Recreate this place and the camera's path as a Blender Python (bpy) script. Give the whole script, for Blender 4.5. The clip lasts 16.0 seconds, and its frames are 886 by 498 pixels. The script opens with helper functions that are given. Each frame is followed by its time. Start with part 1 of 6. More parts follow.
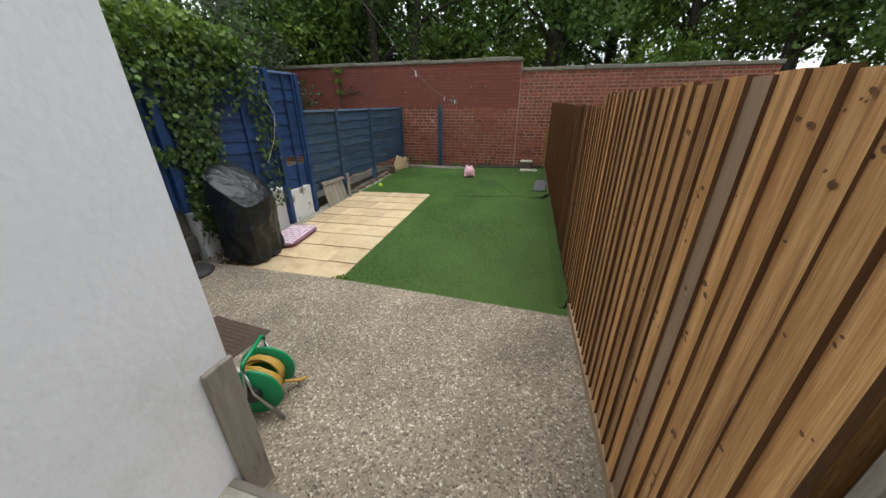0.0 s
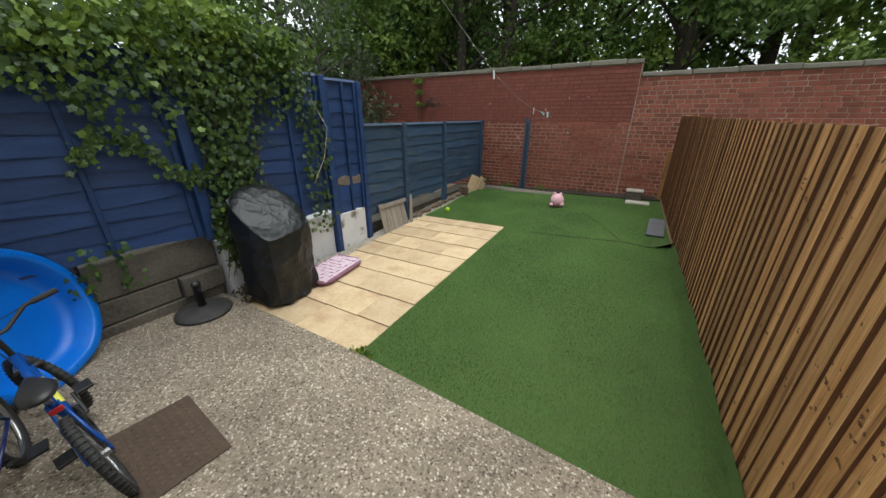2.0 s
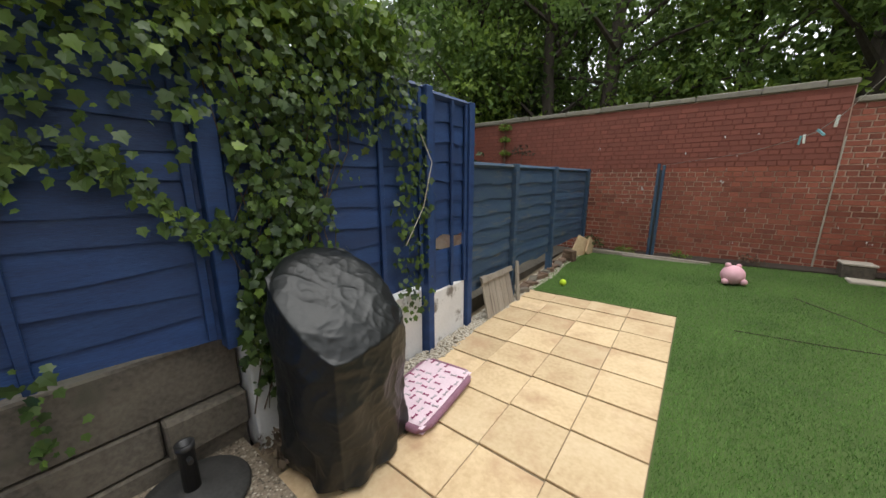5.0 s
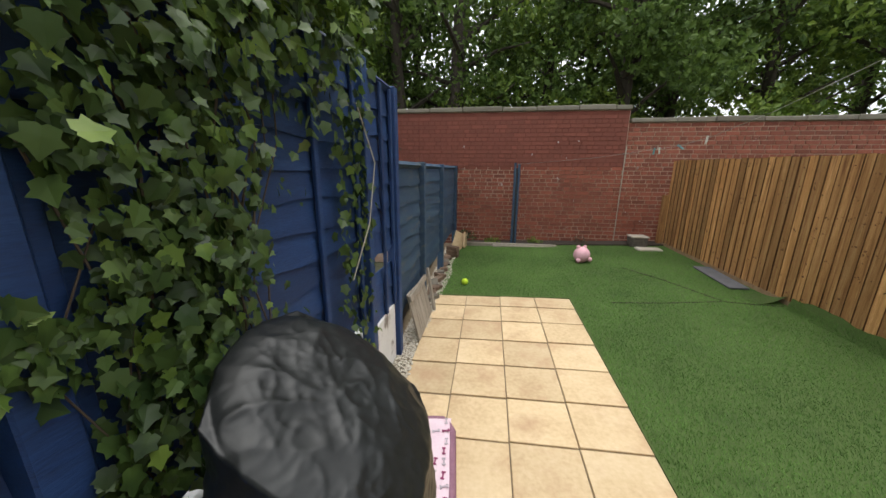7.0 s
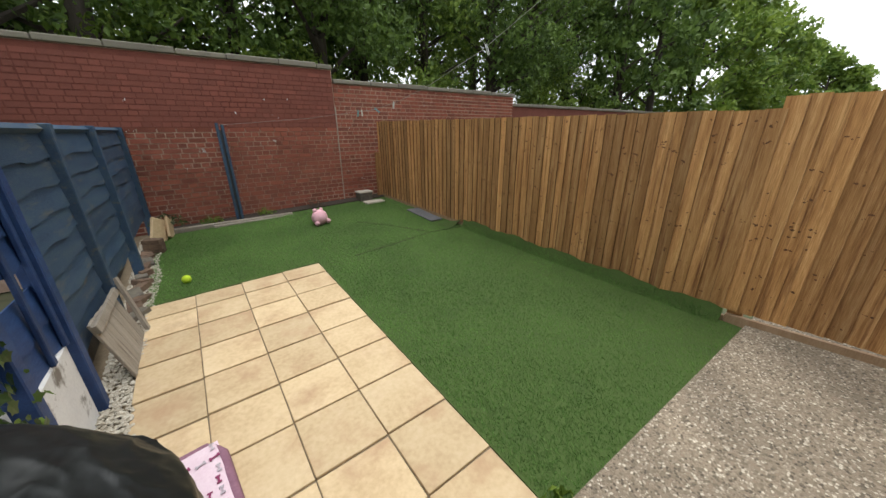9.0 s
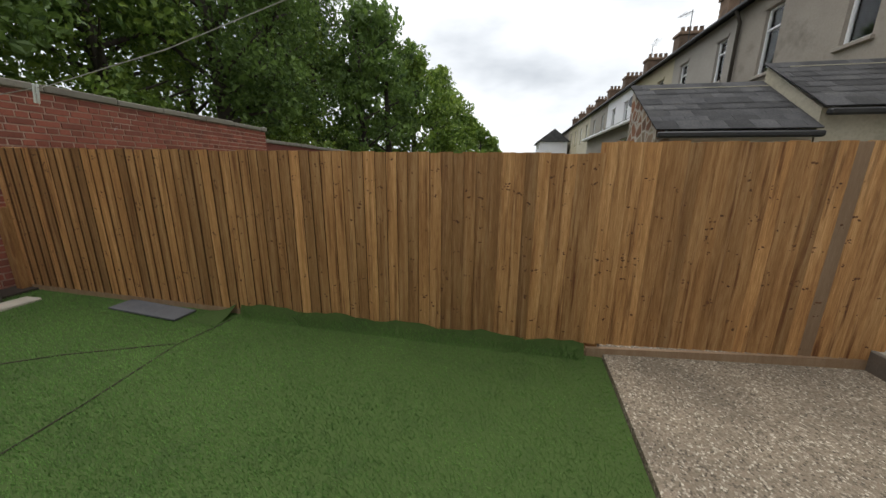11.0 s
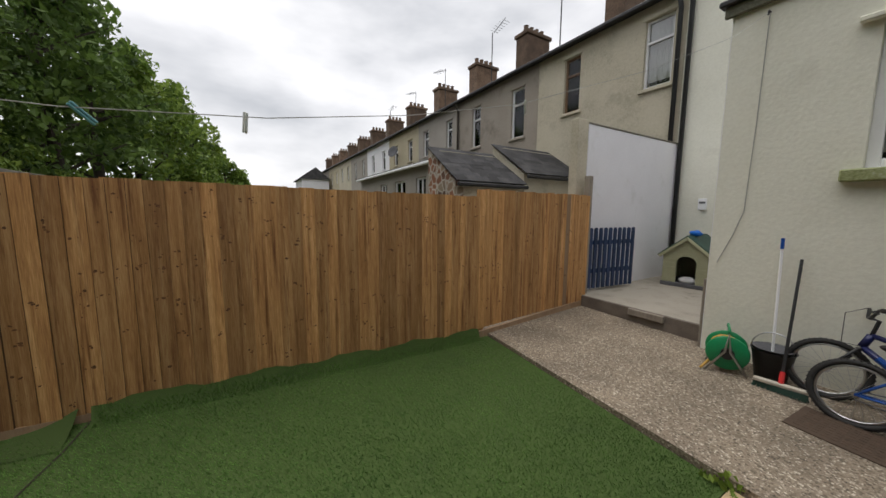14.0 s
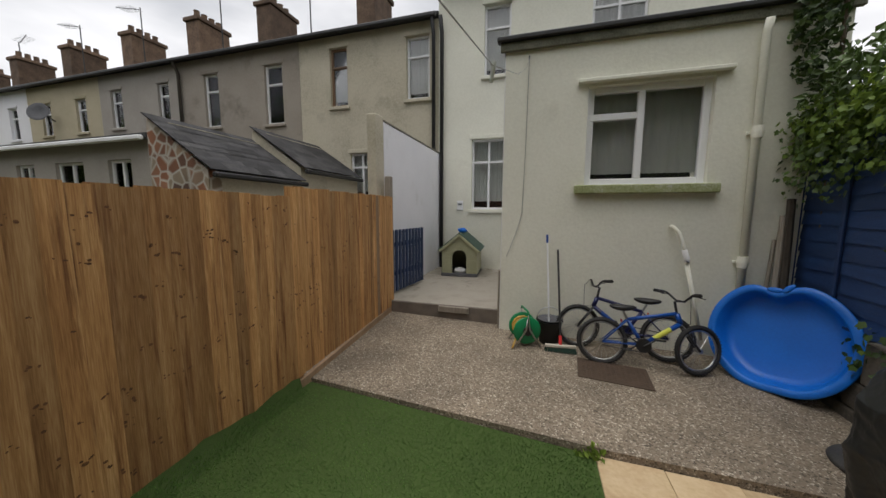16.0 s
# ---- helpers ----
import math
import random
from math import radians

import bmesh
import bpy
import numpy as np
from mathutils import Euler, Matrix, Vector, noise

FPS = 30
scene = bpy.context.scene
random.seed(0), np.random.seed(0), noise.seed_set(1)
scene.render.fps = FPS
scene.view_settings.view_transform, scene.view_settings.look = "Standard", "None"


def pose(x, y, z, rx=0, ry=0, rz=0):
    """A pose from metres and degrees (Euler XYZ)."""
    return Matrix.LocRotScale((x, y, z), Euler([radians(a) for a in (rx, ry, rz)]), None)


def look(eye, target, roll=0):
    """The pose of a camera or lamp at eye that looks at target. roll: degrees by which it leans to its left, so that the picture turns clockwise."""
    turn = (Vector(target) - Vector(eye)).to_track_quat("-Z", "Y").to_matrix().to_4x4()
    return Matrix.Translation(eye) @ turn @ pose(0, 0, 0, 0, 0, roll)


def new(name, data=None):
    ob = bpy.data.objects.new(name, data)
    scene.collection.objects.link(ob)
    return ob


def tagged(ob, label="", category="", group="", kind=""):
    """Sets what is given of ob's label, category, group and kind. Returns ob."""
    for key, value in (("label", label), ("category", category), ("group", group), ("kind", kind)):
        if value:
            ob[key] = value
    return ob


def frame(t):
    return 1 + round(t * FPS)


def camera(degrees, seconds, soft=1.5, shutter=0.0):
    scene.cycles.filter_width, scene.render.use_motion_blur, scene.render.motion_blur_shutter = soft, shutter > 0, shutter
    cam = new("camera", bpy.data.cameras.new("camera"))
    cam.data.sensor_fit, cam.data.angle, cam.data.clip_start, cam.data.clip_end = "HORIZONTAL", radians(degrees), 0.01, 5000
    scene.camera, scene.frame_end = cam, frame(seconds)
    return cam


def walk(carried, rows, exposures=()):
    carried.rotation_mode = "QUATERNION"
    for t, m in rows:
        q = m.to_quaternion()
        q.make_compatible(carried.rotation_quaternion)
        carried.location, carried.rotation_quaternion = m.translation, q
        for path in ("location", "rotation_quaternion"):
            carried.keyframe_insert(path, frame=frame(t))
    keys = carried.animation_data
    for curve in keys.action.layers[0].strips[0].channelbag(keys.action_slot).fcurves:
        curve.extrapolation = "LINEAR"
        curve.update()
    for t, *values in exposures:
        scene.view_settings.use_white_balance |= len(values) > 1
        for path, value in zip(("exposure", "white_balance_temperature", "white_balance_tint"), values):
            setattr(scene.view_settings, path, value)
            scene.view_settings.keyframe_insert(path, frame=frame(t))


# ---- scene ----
cam = camera(107.8, 16.0)
PATH = [
    (0, (2.05, -2.71, 1.735), (1.538, -0.961, 0.911), -0.3),
    (0.5, (1.95, -2.242, 1.777), (1.388, -0.484, 1.008), 0.2),
    (1, (1.85, -1.927, 1.771), (1.257, -0.159, 1.047), 0.1),
    (1.5, (1.789, -1.636, 1.758), (1.033, 0.066, 1.03), 0.0),
    (2, (1.72, -1.476, 1.742), (0.776, 0.113, 0.979), 0.1),
    (2.5, (1.632, -1.349, 1.608), (0.597, 0.155, 0.792), 0.0),
    (3, (1.337, -1.097, 1.573), (0.16, 0.367, 0.886), -0.0),
    (3.5, (1.04, -0.894, 1.507), (-0.271, 0.487, 0.895), -0.2),
    (3.7, (0.907, -0.84, 1.472), (-0.457, 0.496, 0.876), -0.2),
    (5.8, (-0.54, -0.499, 1.475), (-1.442, 1.251, 1.123), -0.1),
    (6, (-0.682, -0.478, 1.497), (-1.475, 1.316, 1.107), -0.2),
    (6.5, (-0.9, -0.44, 1.52), (-1.455, 1.437, 1.11), 0.0),
    (7, (-1.01, -0.45, 1.56), (-1.278, 1.474, 1.085), 0.4),
    (7.5, (-1.09, -0.47, 1.6), (-1.019, 1.449, 1.041), 0.1),
    (8, (-1.09, -0.49, 1.61), (-0.648, 1.353, 0.971), -0.4),
    (8.5, (-1.07, -0.5, 1.625), (-0.236, 1.183, 0.937), -0.4),
    (9, (-0.989, -0.467, 1.579), (0.143, 1.029, 0.887), -0.4),
    (9.5, (-0.789, -0.457, 1.534), (0.6, 0.834, 0.898), -0.4),
    (10, (-0.393, -0.381, 1.607), (1.281, 0.515, 0.977), -0.4),
    (10.2, (-0.268, -0.186, 1.604), (1.484, 0.531, 0.959), -0.1),
    (12.3, (-0.413, 1.907, 1.441), (1.576, 1.885, 1.237), 0.2),
    (12.5, (-0.406, 2.006, 1.449), (1.58, 1.894, 1.233), 0.3),
    (13, (-0.468, 2.279, 1.443), (1.492, 1.971, 1.185), 0.3),
    (13.5, (-0.557, 2.418, 1.473), (1.32, 1.781, 1.205), -0.1),
    (14, (-0.608, 2.37, 1.521), (1.094, 1.345, 1.294), 0.4),
    (14.5, (-0.576, 2.389, 1.496), (0.931, 1.096, 1.256), 0.1),
    (15, (-0.331, 2.358, 1.536), (0.89, 0.79, 1.311), -0.1),
    (15.5, (0.049, 2.368, 1.563), (0.973, 0.612, 1.315), 0.0),
    (16, (0.444, 2.281, 1.591), (1.005, 0.376, 1.355), 0.2),
]
walk(cam, [(t, look(eye, aim, roll)) for t, eye, aim, roll in PATH],
     [(0.0, 0.72, 6100, 5), (3.7, 0.78, 6250, 7), (5.8, 0.86, 6450, 9), (9.0, 0.76, 6350, 8), (10.2, 0.50, 6300, 7), (12.3, 0.14, 6500, 11), (14.0, 0.11, 6500, 11), (16.0, 0.02, 6500, 11)])

# ---- daylight: bright overcast ----
world = bpy.data.worlds.new("overcast_sky")
scene.world = world
world.use_nodes = True
wt = world.node_tree
wt.nodes.clear()
w_out = wt.nodes.new("ShaderNodeOutputWorld")
w_bg = wt.nodes.new("ShaderNodeBackground")
w_sky = wt.nodes.new("ShaderNodeTexSky")
w_sky.sky_type = "NISHITA"
w_sky.sun_disc = False
w_sky.sun_elevation, w_sky.sun_rotation = radians(79), radians(31)
w_sky.air_density, w_sky.dust_density = 1.0, 4.0
w_co = wt.nodes.new("ShaderNodeTexCoord")
w_map = wt.nodes.new("ShaderNodeMapping")
w_map.inputs["Scale"].default_value = (1.0, 1.0, 2.6)
w_noise = wt.nodes.new("ShaderNodeTexNoise")
w_noise.inputs["Scale"].default_value = 2.2
w_noise.inputs["Detail"].default_value = 5.0
w_ramp = wt.nodes.new("ShaderNodeValToRGB")
w_ramp.color_ramp.elements[0].position, w_ramp.color_ramp.elements[0].color = 0.30, (5.6, 5.8, 6.1, 1)
w_ramp.color_ramp.elements[1].position, w_ramp.color_ramp.elements[1].color = 0.62, (11.0, 11.0, 11.1, 1)
w_mix = wt.nodes.new("ShaderNodeMixRGB")
w_mix.inputs["Fac"].default_value = 0.9
w_bg.inputs["Strength"].default_value = 0.10
wt.links.new(w_co.outputs["Generated"], w_map.inputs["Vector"])
wt.links.new(w_map.outputs["Vector"], w_noise.inputs["Vector"])
wt.links.new(w_noise.outputs["Fac"], w_ramp.inputs["Fac"])
wt.links.new(w_sky.outputs["Color"], w_mix.inputs["Color1"])
wt.links.new(w_ramp.outputs["Color"], w_mix.inputs["Color2"])
wt.links.new(w_mix.outputs["Color"], w_bg.inputs["Color"])
wt.links.new(w_bg.outputs["Background"], w_out.inputs["Surface"])
sun = new("sun", bpy.data.lights.new("sun", "SUN"))
sun.data.energy, sun.data.angle, sun.data.color = 1.5, radians(60), (1.0, 0.97, 0.92)
sun.matrix_world = look((3, 5, 30), (0, 0, 0))


# ---- materials ----
def surface(name, cols, scale=6.0, rough=0.8, bump=0.2, fine=60.0, vary=0.12, metal=0.0, stretch=(1, 1, 1), stain=None, gloss=None, spec=0.5, dist=0.01):
    """A material with colour at two scales, a shade of its own for each object, and fine relief."""
    m = bpy.data.materials.new(name)
    m.use_nodes = True
    nt = m.node_tree
    n, l = nt.nodes, nt.links
    bsdf = n["Principled BSDF"]
    bsdf.inputs["Roughness"].default_value = rough
    bsdf.inputs["Metallic"].default_value = metal
    bsdf.inputs["Specular IOR Level"].default_value = spec
    co = n.new("ShaderNodeTexCoord")
    geo = n.new("ShaderNodeObjectInfo")
    mp = n.new("ShaderNodeMapping")
    mp.inputs["Scale"].default_value = stretch
    add = n.new("ShaderNodeVectorMath")
    add.operation = "MULTIPLY_ADD"
    comb = n.new("ShaderNodeCombineXYZ")
    for k in range(3):
        l.new(geo.outputs["Random"], comb.inputs[k])
    l.new(comb.outputs[0], add.inputs[0])
    add.inputs[1].default_value = (37, 53, 71)
    l.new(co.outputs["Object"], add.inputs[2])
    l.new(add.outputs[0], mp.inputs["Vector"])
    big = n.new("ShaderNodeTexNoise")
    big.inputs["Scale"].default_value, big.inputs["Detail"].default_value = scale, 6
    small = n.new("ShaderNodeTexNoise")
    small.inputs["Scale"].default_value, small.inputs["Detail"].default_value = fine, 4
    for t in (big, small):
        l.new(mp.outputs[0], t.inputs["Vector"])
    avg = n.new("ShaderNodeMath")
    avg.operation = "MULTIPLY_ADD"
    avg.inputs[1].default_value = 0.45
    half = n.new("ShaderNodeMath")
    half.operation = "MULTIPLY"
    half.inputs[1].default_value = 0.55
    l.new(big.outputs["Fac"], half.inputs[0])
    l.new(small.outputs["Fac"], avg.inputs[0])
    l.new(half.outputs[0], avg.inputs[2])
    ramp = n.new("ShaderNodeValToRGB")
    el = ramp.color_ramp.elements
    while len(el) < len(cols):
        el.new(0.5)
    for k, c in enumerate(cols):
        el[k].position = 0.32 + 0.36 * k / max(1, len(cols) - 1)
        el[k].color = (*c, 1)
    l.new(avg.outputs[0], ramp.inputs["Fac"])
    hsv = n.new("ShaderNodeHueSaturation")
    mr = n.new("ShaderNodeMapRange")
    mr.inputs["To Min"].default_value, mr.inputs["To Max"].default_value = 1 - vary, 1 + vary
    l.new(geo.outputs["Random"], mr.inputs["Value"])
    l.new(mr.outputs[0], hsv.inputs["Value"])
    l.new(ramp.outputs["Color"], hsv.inputs["Color"])
    last = hsv.outputs["Color"]
    if stain:
        sc, sscale, lo, hi = stain
        sn = n.new("ShaderNodeTexNoise")
        sn.inputs["Scale"].default_value, sn.inputs["Detail"].default_value, sn.inputs["Roughness"].default_value = sscale, 8, 0.65
        l.new(mp.outputs[0], sn.inputs["Vector"])
        sr = n.new("ShaderNodeMapRange")
        sr.inputs["From Min"].default_value, sr.inputs["From Max"].default_value = lo, hi
        l.new(sn.outputs["Fac"], sr.inputs["Value"])
        mx = n.new("ShaderNodeMixRGB")
        mx.inputs["Color2"].default_value = (*sc, 1)
        l.new(sr.outputs[0], mx.inputs["Fac"])
        l.new(last, mx.inputs["Color1"])
        last = mx.outputs["Color"]
    l.new(last, bsdf.inputs["Base Color"])
    if gloss:
        gr = n.new("ShaderNodeMapRange")
        gr.inputs["To Min"].default_value, gr.inputs["To Max"].default_value = gloss
        l.new(small.outputs["Fac"], gr.inputs["Value"])
        l.new(gr.outputs[0], bsdf.inputs["Roughness"])
    if bump:
        bp = n.new("ShaderNodeBump")
        bp.inputs["Strength"].default_value, bp.inputs["Distance"].default_value = bump, dist
        l.new(avg.outputs[0], bp.inputs["Height"])
        l.new(bp.outputs[0], bsdf.inputs["Normal"])
    return m


def aggregate(name, cells, cols, mortar, rough=0.85, bump=0.6):
    """Exposed stones set in cement: every cell a stone of its own colour."""
    m = bpy.data.materials.new(name)
    m.use_nodes = True
    n, l = m.node_tree.nodes, m.node_tree.links
    bsdf = n["Principled BSDF"]
    bsdf.inputs["Roughness"].default_value = rough
    co = n.new("ShaderNodeTexCoord")
    vo = n.new("ShaderNodeTexVoronoi")
    vo.inputs["Scale"].default_value = cells
    ed = n.new("ShaderNodeTexVoronoi")
    ed.feature = "DISTANCE_TO_EDGE"
    ed.inputs["Scale"].default_value = cells
    big = n.new("ShaderNodeTexNoise")
    big.inputs["Scale"].default_value, big.inputs["Detail"].default_value = 1.6, 6
    for t in (vo, ed, big):
        l.new(co.outputs["Object"], t.inputs["Vector"])
    bw = n.new("ShaderNodeSeparateColor")
    l.new(vo.outputs["Color"], bw.inputs[0])
    ramp = n.new("ShaderNodeValToRGB")
    el = ramp.color_ramp.elements
    while len(el) < len(cols):
        el.new(0.5)
    for k, c in enumerate(cols):
        el[k].position, el[k].color = k / (len(cols) - 1), (*c, 1)
    l.new(bw.outputs[0], ramp.inputs["Fac"])
    er = n.new("ShaderNodeMapRange")
    er.inputs["From Max"].default_value = 0.14
    l.new(ed.outputs["Distance"], er.inputs["Value"])
    mx = n.new("ShaderNodeMixRGB")
    mx.inputs["Color1"].default_value = (*mortar, 1)
    l.new(er.outputs[0], mx.inputs["Fac"])
    l.new(ramp.outputs["Color"], mx.inputs["Color2"])
    hs = n.new("ShaderNodeHueSaturation")
    br = n.new("ShaderNodeMapRange")
    br.inputs["From Min"].default_value, br.inputs["From Max"].default_value = 0.3, 0.7
    br.inputs["To Min"].default_value, br.inputs["To Max"].default_value = 0.72, 1.2
    l.new(big.outputs["Fac"], br.inputs["Value"])
    l.new(br.outputs[0], hs.inputs["Value"])
    l.new(mx.outputs["Color"], hs.inputs["Color"])
    l.new(hs.outputs["Color"], bsdf.inputs["Base Color"])
    bp = n.new("ShaderNodeBump")
    bp.inputs["Strength"].default_value, bp.inputs["Distance"].default_value = bump, 0.006
    l.new(er.outputs[0], bp.inputs["Height"])
    l.new(bp.outputs[0], bsdf.inputs["Normal"])
    return m


def leafy(name, dark, light, rough=0.5, trans=0.25):
    """Leaves: a shade of its own for every leaf, and light let through."""
    m = bpy.data.materials.new(name)
    m.use_nodes = True
    n, l = m.node_tree.nodes, m.node_tree.links
    bsdf = n["Principled BSDF"]
    bsdf.inputs["Roughness"].default_value = rough
    bsdf.inputs["Specular IOR Level"].default_value = 0.35
    geo = n.new("ShaderNodeNewGeometry")
    oi = n.new("ShaderNodeObjectInfo")
    co = n.new("ShaderNodeTexCoord")
    no = n.new("ShaderNodeTexNoise")
    no.inputs["Scale"].default_value = 0.9
    l.new(co.outputs["Object"], no.inputs["Vector"])
    s1 = n.new("ShaderNodeMath")
    s1.operation = "ADD"
    l.new(geo.outputs["Random Per Island"], s1.inputs[0])
    l.new(oi.outputs["Random"], s1.inputs[1])
    fr = n.new("ShaderNodeMath")
    fr.operation = "FRACT"
    l.new(s1.outputs[0], fr.inputs[0])
    sq = n.new("ShaderNodeMath")
    sq.operation = "MULTIPLY_ADD"
    sq.inputs[1].default_value = 0.6
    l.new(fr.outputs[0], sq.inputs[0])
    sh = n.new("ShaderNodeMapRange")
    sh.inputs["From Min"].default_value, sh.inputs["From Max"].default_value = 0.35, 0.7
    sh.inputs["To Max"].default_value = 0.45
    l.new(no.outputs["Fac"], sh.inputs["Value"])
    l.new(sh.outputs[0], sq.inputs[2])
    mx = n.new("ShaderNodeMixRGB")
    mx.inputs["Color1"].default_value, mx.inputs["Color2"].default_value = (*dark, 1), (*light, 1)
    l.new(sq.outputs[0], mx.inputs["Fac"])
    l.new(mx.outputs["Color"], bsdf.inputs["Base Color"])
    tr = n.new("ShaderNodeBsdfTranslucent")
    l.new(mx.outputs["Color"], tr.inputs["Color"])
    ms = n.new("ShaderNodeMixShader")
    ms.inputs["Fac"].default_value = trans
    l.new(bsdf.outputs[0], ms.inputs[1])
    l.new(tr.outputs[0], ms.inputs[2])
    l.new(ms.outputs[0], n["Material Output"].inputs["Surface"])
    return m


def glass_material():
    m = bpy.data.materials.new("window_glass")
    m.use_nodes = True
    n, l = m.node_tree.nodes, m.node_tree.links
    bsdf = n["Principled BSDF"]
    bsdf.inputs["Base Color"].default_value = (0.9, 0.95, 0.93, 1)
    bsdf.inputs["Roughness"].default_value = 0.02
    tr = n.new("ShaderNodeBsdfTransparent")
    gl = n.new("ShaderNodeBsdfGlossy")
    gl.inputs["Roughness"].default_value = 0.03
    fr = n.new("ShaderNodeFresnel")
    fr.inputs["IOR"].default_value = 1.6
    ms = n.new("ShaderNodeMixShader")
    l.new(fr.outputs[0], ms.inputs["Fac"])
    l.new(tr.outputs[0], ms.inputs[1])
    l.new(gl.outputs[0], ms.inputs[2])
    l.new(ms.outputs[0], n["Material Output"].inputs["Surface"])
    return m


M_ground = surface("rough_ground", [(0.05, 0.06, 0.03), (0.09, 0.09, 0.05), (0.07, 0.10, 0.04)], 0.6, 0.95, 0.4, 9)
M_concrete = aggregate("exposed_aggregate", 80, [(0.074, 0.058, 0.042), (0.20, 0.162, 0.116), (0.31, 0.254, 0.188), (0.25, 0.192, 0.138), (0.62, 0.55, 0.445)], (0.21, 0.170, 0.122), bump=0.5)
M_passage = surface("passage_concrete", [(0.24, 0.22, 0.18), (0.34, 0.31, 0.26), (0.29, 0.27, 0.23)], 2.5, 0.9, 0.25, 140, stain=((0.16, 0.14, 0.11), 3, 0.55, 0.75))
M_riser = surface("step_concrete", [(0.12, 0.10, 0.085), (0.2, 0.17, 0.14)], 6, 0.9, 0.4, 80)
M_slab = surface("buff_paving", [(0.47, 0.335, 0.19), (0.57, 0.43, 0.255), (0.63, 0.49, 0.31)], 3.0, 0.8, 0.35, 34, vary=0.13, stain=((0.42, 0.27, 0.155), 2.6, 0.50, 0.72), dist=0.008)
M_joint = surface("sandy_bed", [(0.13, 0.10, 0.065), (0.24, 0.185, 0.12)], 12, 0.95, 0.5, 90)
M_turf = surface("turf_backing", [(0.036, 0.066, 0.012), (0.058, 0.100, 0.018), (0.046, 0.082, 0.015)], 3.0, 0.9, 0.5, 190, dist=0.006)
M_blade = leafy("turf_fibre", (0.024, 0.066, 0.014), (0.185, 0.345, 0.085), 0.7, 0.15)
M_blade.node_tree.nodes["Principled BSDF"].inputs["Specular IOR Level"].default_value = 0.12
M_render = surface("cream_render", [(0.72, 0.715, 0.61), (0.78, 0.775, 0.67), (0.83, 0.825, 0.72)], 1.1, 0.85, 0.45, 30, vary=0.0, stain=((0.55, 0.54, 0.45), 1.3, 0.6, 0.9), dist=0.012)
M_white = surface("white_masonry_paint", [(0.78, 0.78, 0.81), (0.85, 0.85, 0.88)], 1.6, 0.8, 0.6, 34, vary=0.0, stain=((0.60, 0.60, 0.58), 1.4, 0.58, 0.85))
M_flakewhite = surface("flaking_white_paint", [(0.62, 0.62, 0.62), (0.74, 0.74, 0.73)], 4, 0.85, 0.5, 50, stain=((0.20, 0.18, 0.16), 4.5, 0.56, 0.66))
M_brick = surface("red_brick", [(0.17, 0.050, 0.031), (0.25, 0.074, 0.044), (0.30, 0.098, 0.060)], 4, 0.85, 0.4, 60, vary=0.22)
M_brick_paint = surface("red_painted_brick", [(0.18, 0.054, 0.036), (0.24, 0.072, 0.047)], 3, 0.7, 0.3, 50, vary=0.08)
M_mortar = surface("mortar", [(0.40, 0.27, 0.20), (0.58, 0.45, 0.36)], 5, 0.95, 0.4, 70, stain=((0.20, 0.075, 0.05), 0.9, 0.50, 0.66))
M_mortar_paint = surface("painted_joint", [(0.13, 0.038, 0.026), (0.19, 0.06, 0.04)], 5, 0.9, 0.3, 60)
M_coping = surface("coping_stone", [(0.13, 0.12, 0.10), (0.22, 0.20, 0.16), (0.18, 0.18, 0.13)], 5, 0.95, 0.4, 60)
M_timber = surface("treated_softwood", [(0.26, 0.116, 0.036), (0.45, 0.232, 0.082), (0.65, 0.395, 0.175)], 2.2, 0.75, 0.45, 20, vary=0.32, stretch=(11, 11, 0.8), stain=((0.16, 0.060, 0.018), 2.0, 0.54, 0.68))
M_timber_worn = surface("greyed_softwood", [(0.25, 0.155, 0.085), (0.37, 0.255, 0.16)], 3, 0.85, 0.35, 40, stretch=(8, 8, 0.8))
M_timber_grey = surface("weathered_timber", [(0.22, 0.19, 0.15), (0.34, 0.30, 0.25)], 3, 0.85, 0.35, 40, stretch=(8, 8, 0.8), stain=((0.13, 0.10, 0.08), 4, 0.58, 0.72))
# brown treated sawn edge, darkened further to paint in its shade
M_edge = surface("stained_shaded_edge", [(0.075, 0.034, 0.013), (0.16, 0.072, 0.028)], 5, 0.85, 0.2, 40, vary=0.2, stretch=(8, 8, 0.8))
M_knot = surface("timber_knot", [(0.065, 0.026, 0.010), (0.19, 0.085, 0.030)], 30, 0.7, 0.2, 90)
M_blue = surface("blue_fence_paint", [(0.008, 0.025, 0.085), (0.011, 0.038, 0.125), (0.018, 0.056, 0.165)], 2.5, 0.6, 0.35, 34, vary=0.2, stretch=(4, 0.8, 5), stain=((0.05, 0.085, 0.16), 3.5, 0.62, 0.8))
M_blue_old = surface("faded_blue_fence_paint", [(0.016, 0.040, 0.085), (0.028, 0.062, 0.115), (0.05, 0.085, 0.11)], 2.5, 0.75, 0.4, 34, vary=0.2, stretch=(4, 0.8, 5), stain=((0.11, 0.11, 0.085), 3.0, 0.56, 0.76))
M_block = surface("old_concrete_block", [(0.055, 0.048, 0.040), (0.115, 0.10, 0.08), (0.165, 0.145, 0.11)], 3, 0.95, 0.6, 40, vary=0.15, stain=((0.06, 0.06, 0.042), 2.5, 0.55, 0.72))
M_glass = glass_material()
M_upvc = surface("white_upvc", [(0.80, 0.81, 0.82), (0.86, 0.87, 0.88)], 3, 0.35, 0.02, 60, vary=0.02)
M_brownframe = surface("brown_window_frame", [(0.16, 0.09, 0.05), (0.22, 0.13, 0.07)], 6, 0.5, 0.1, 60)
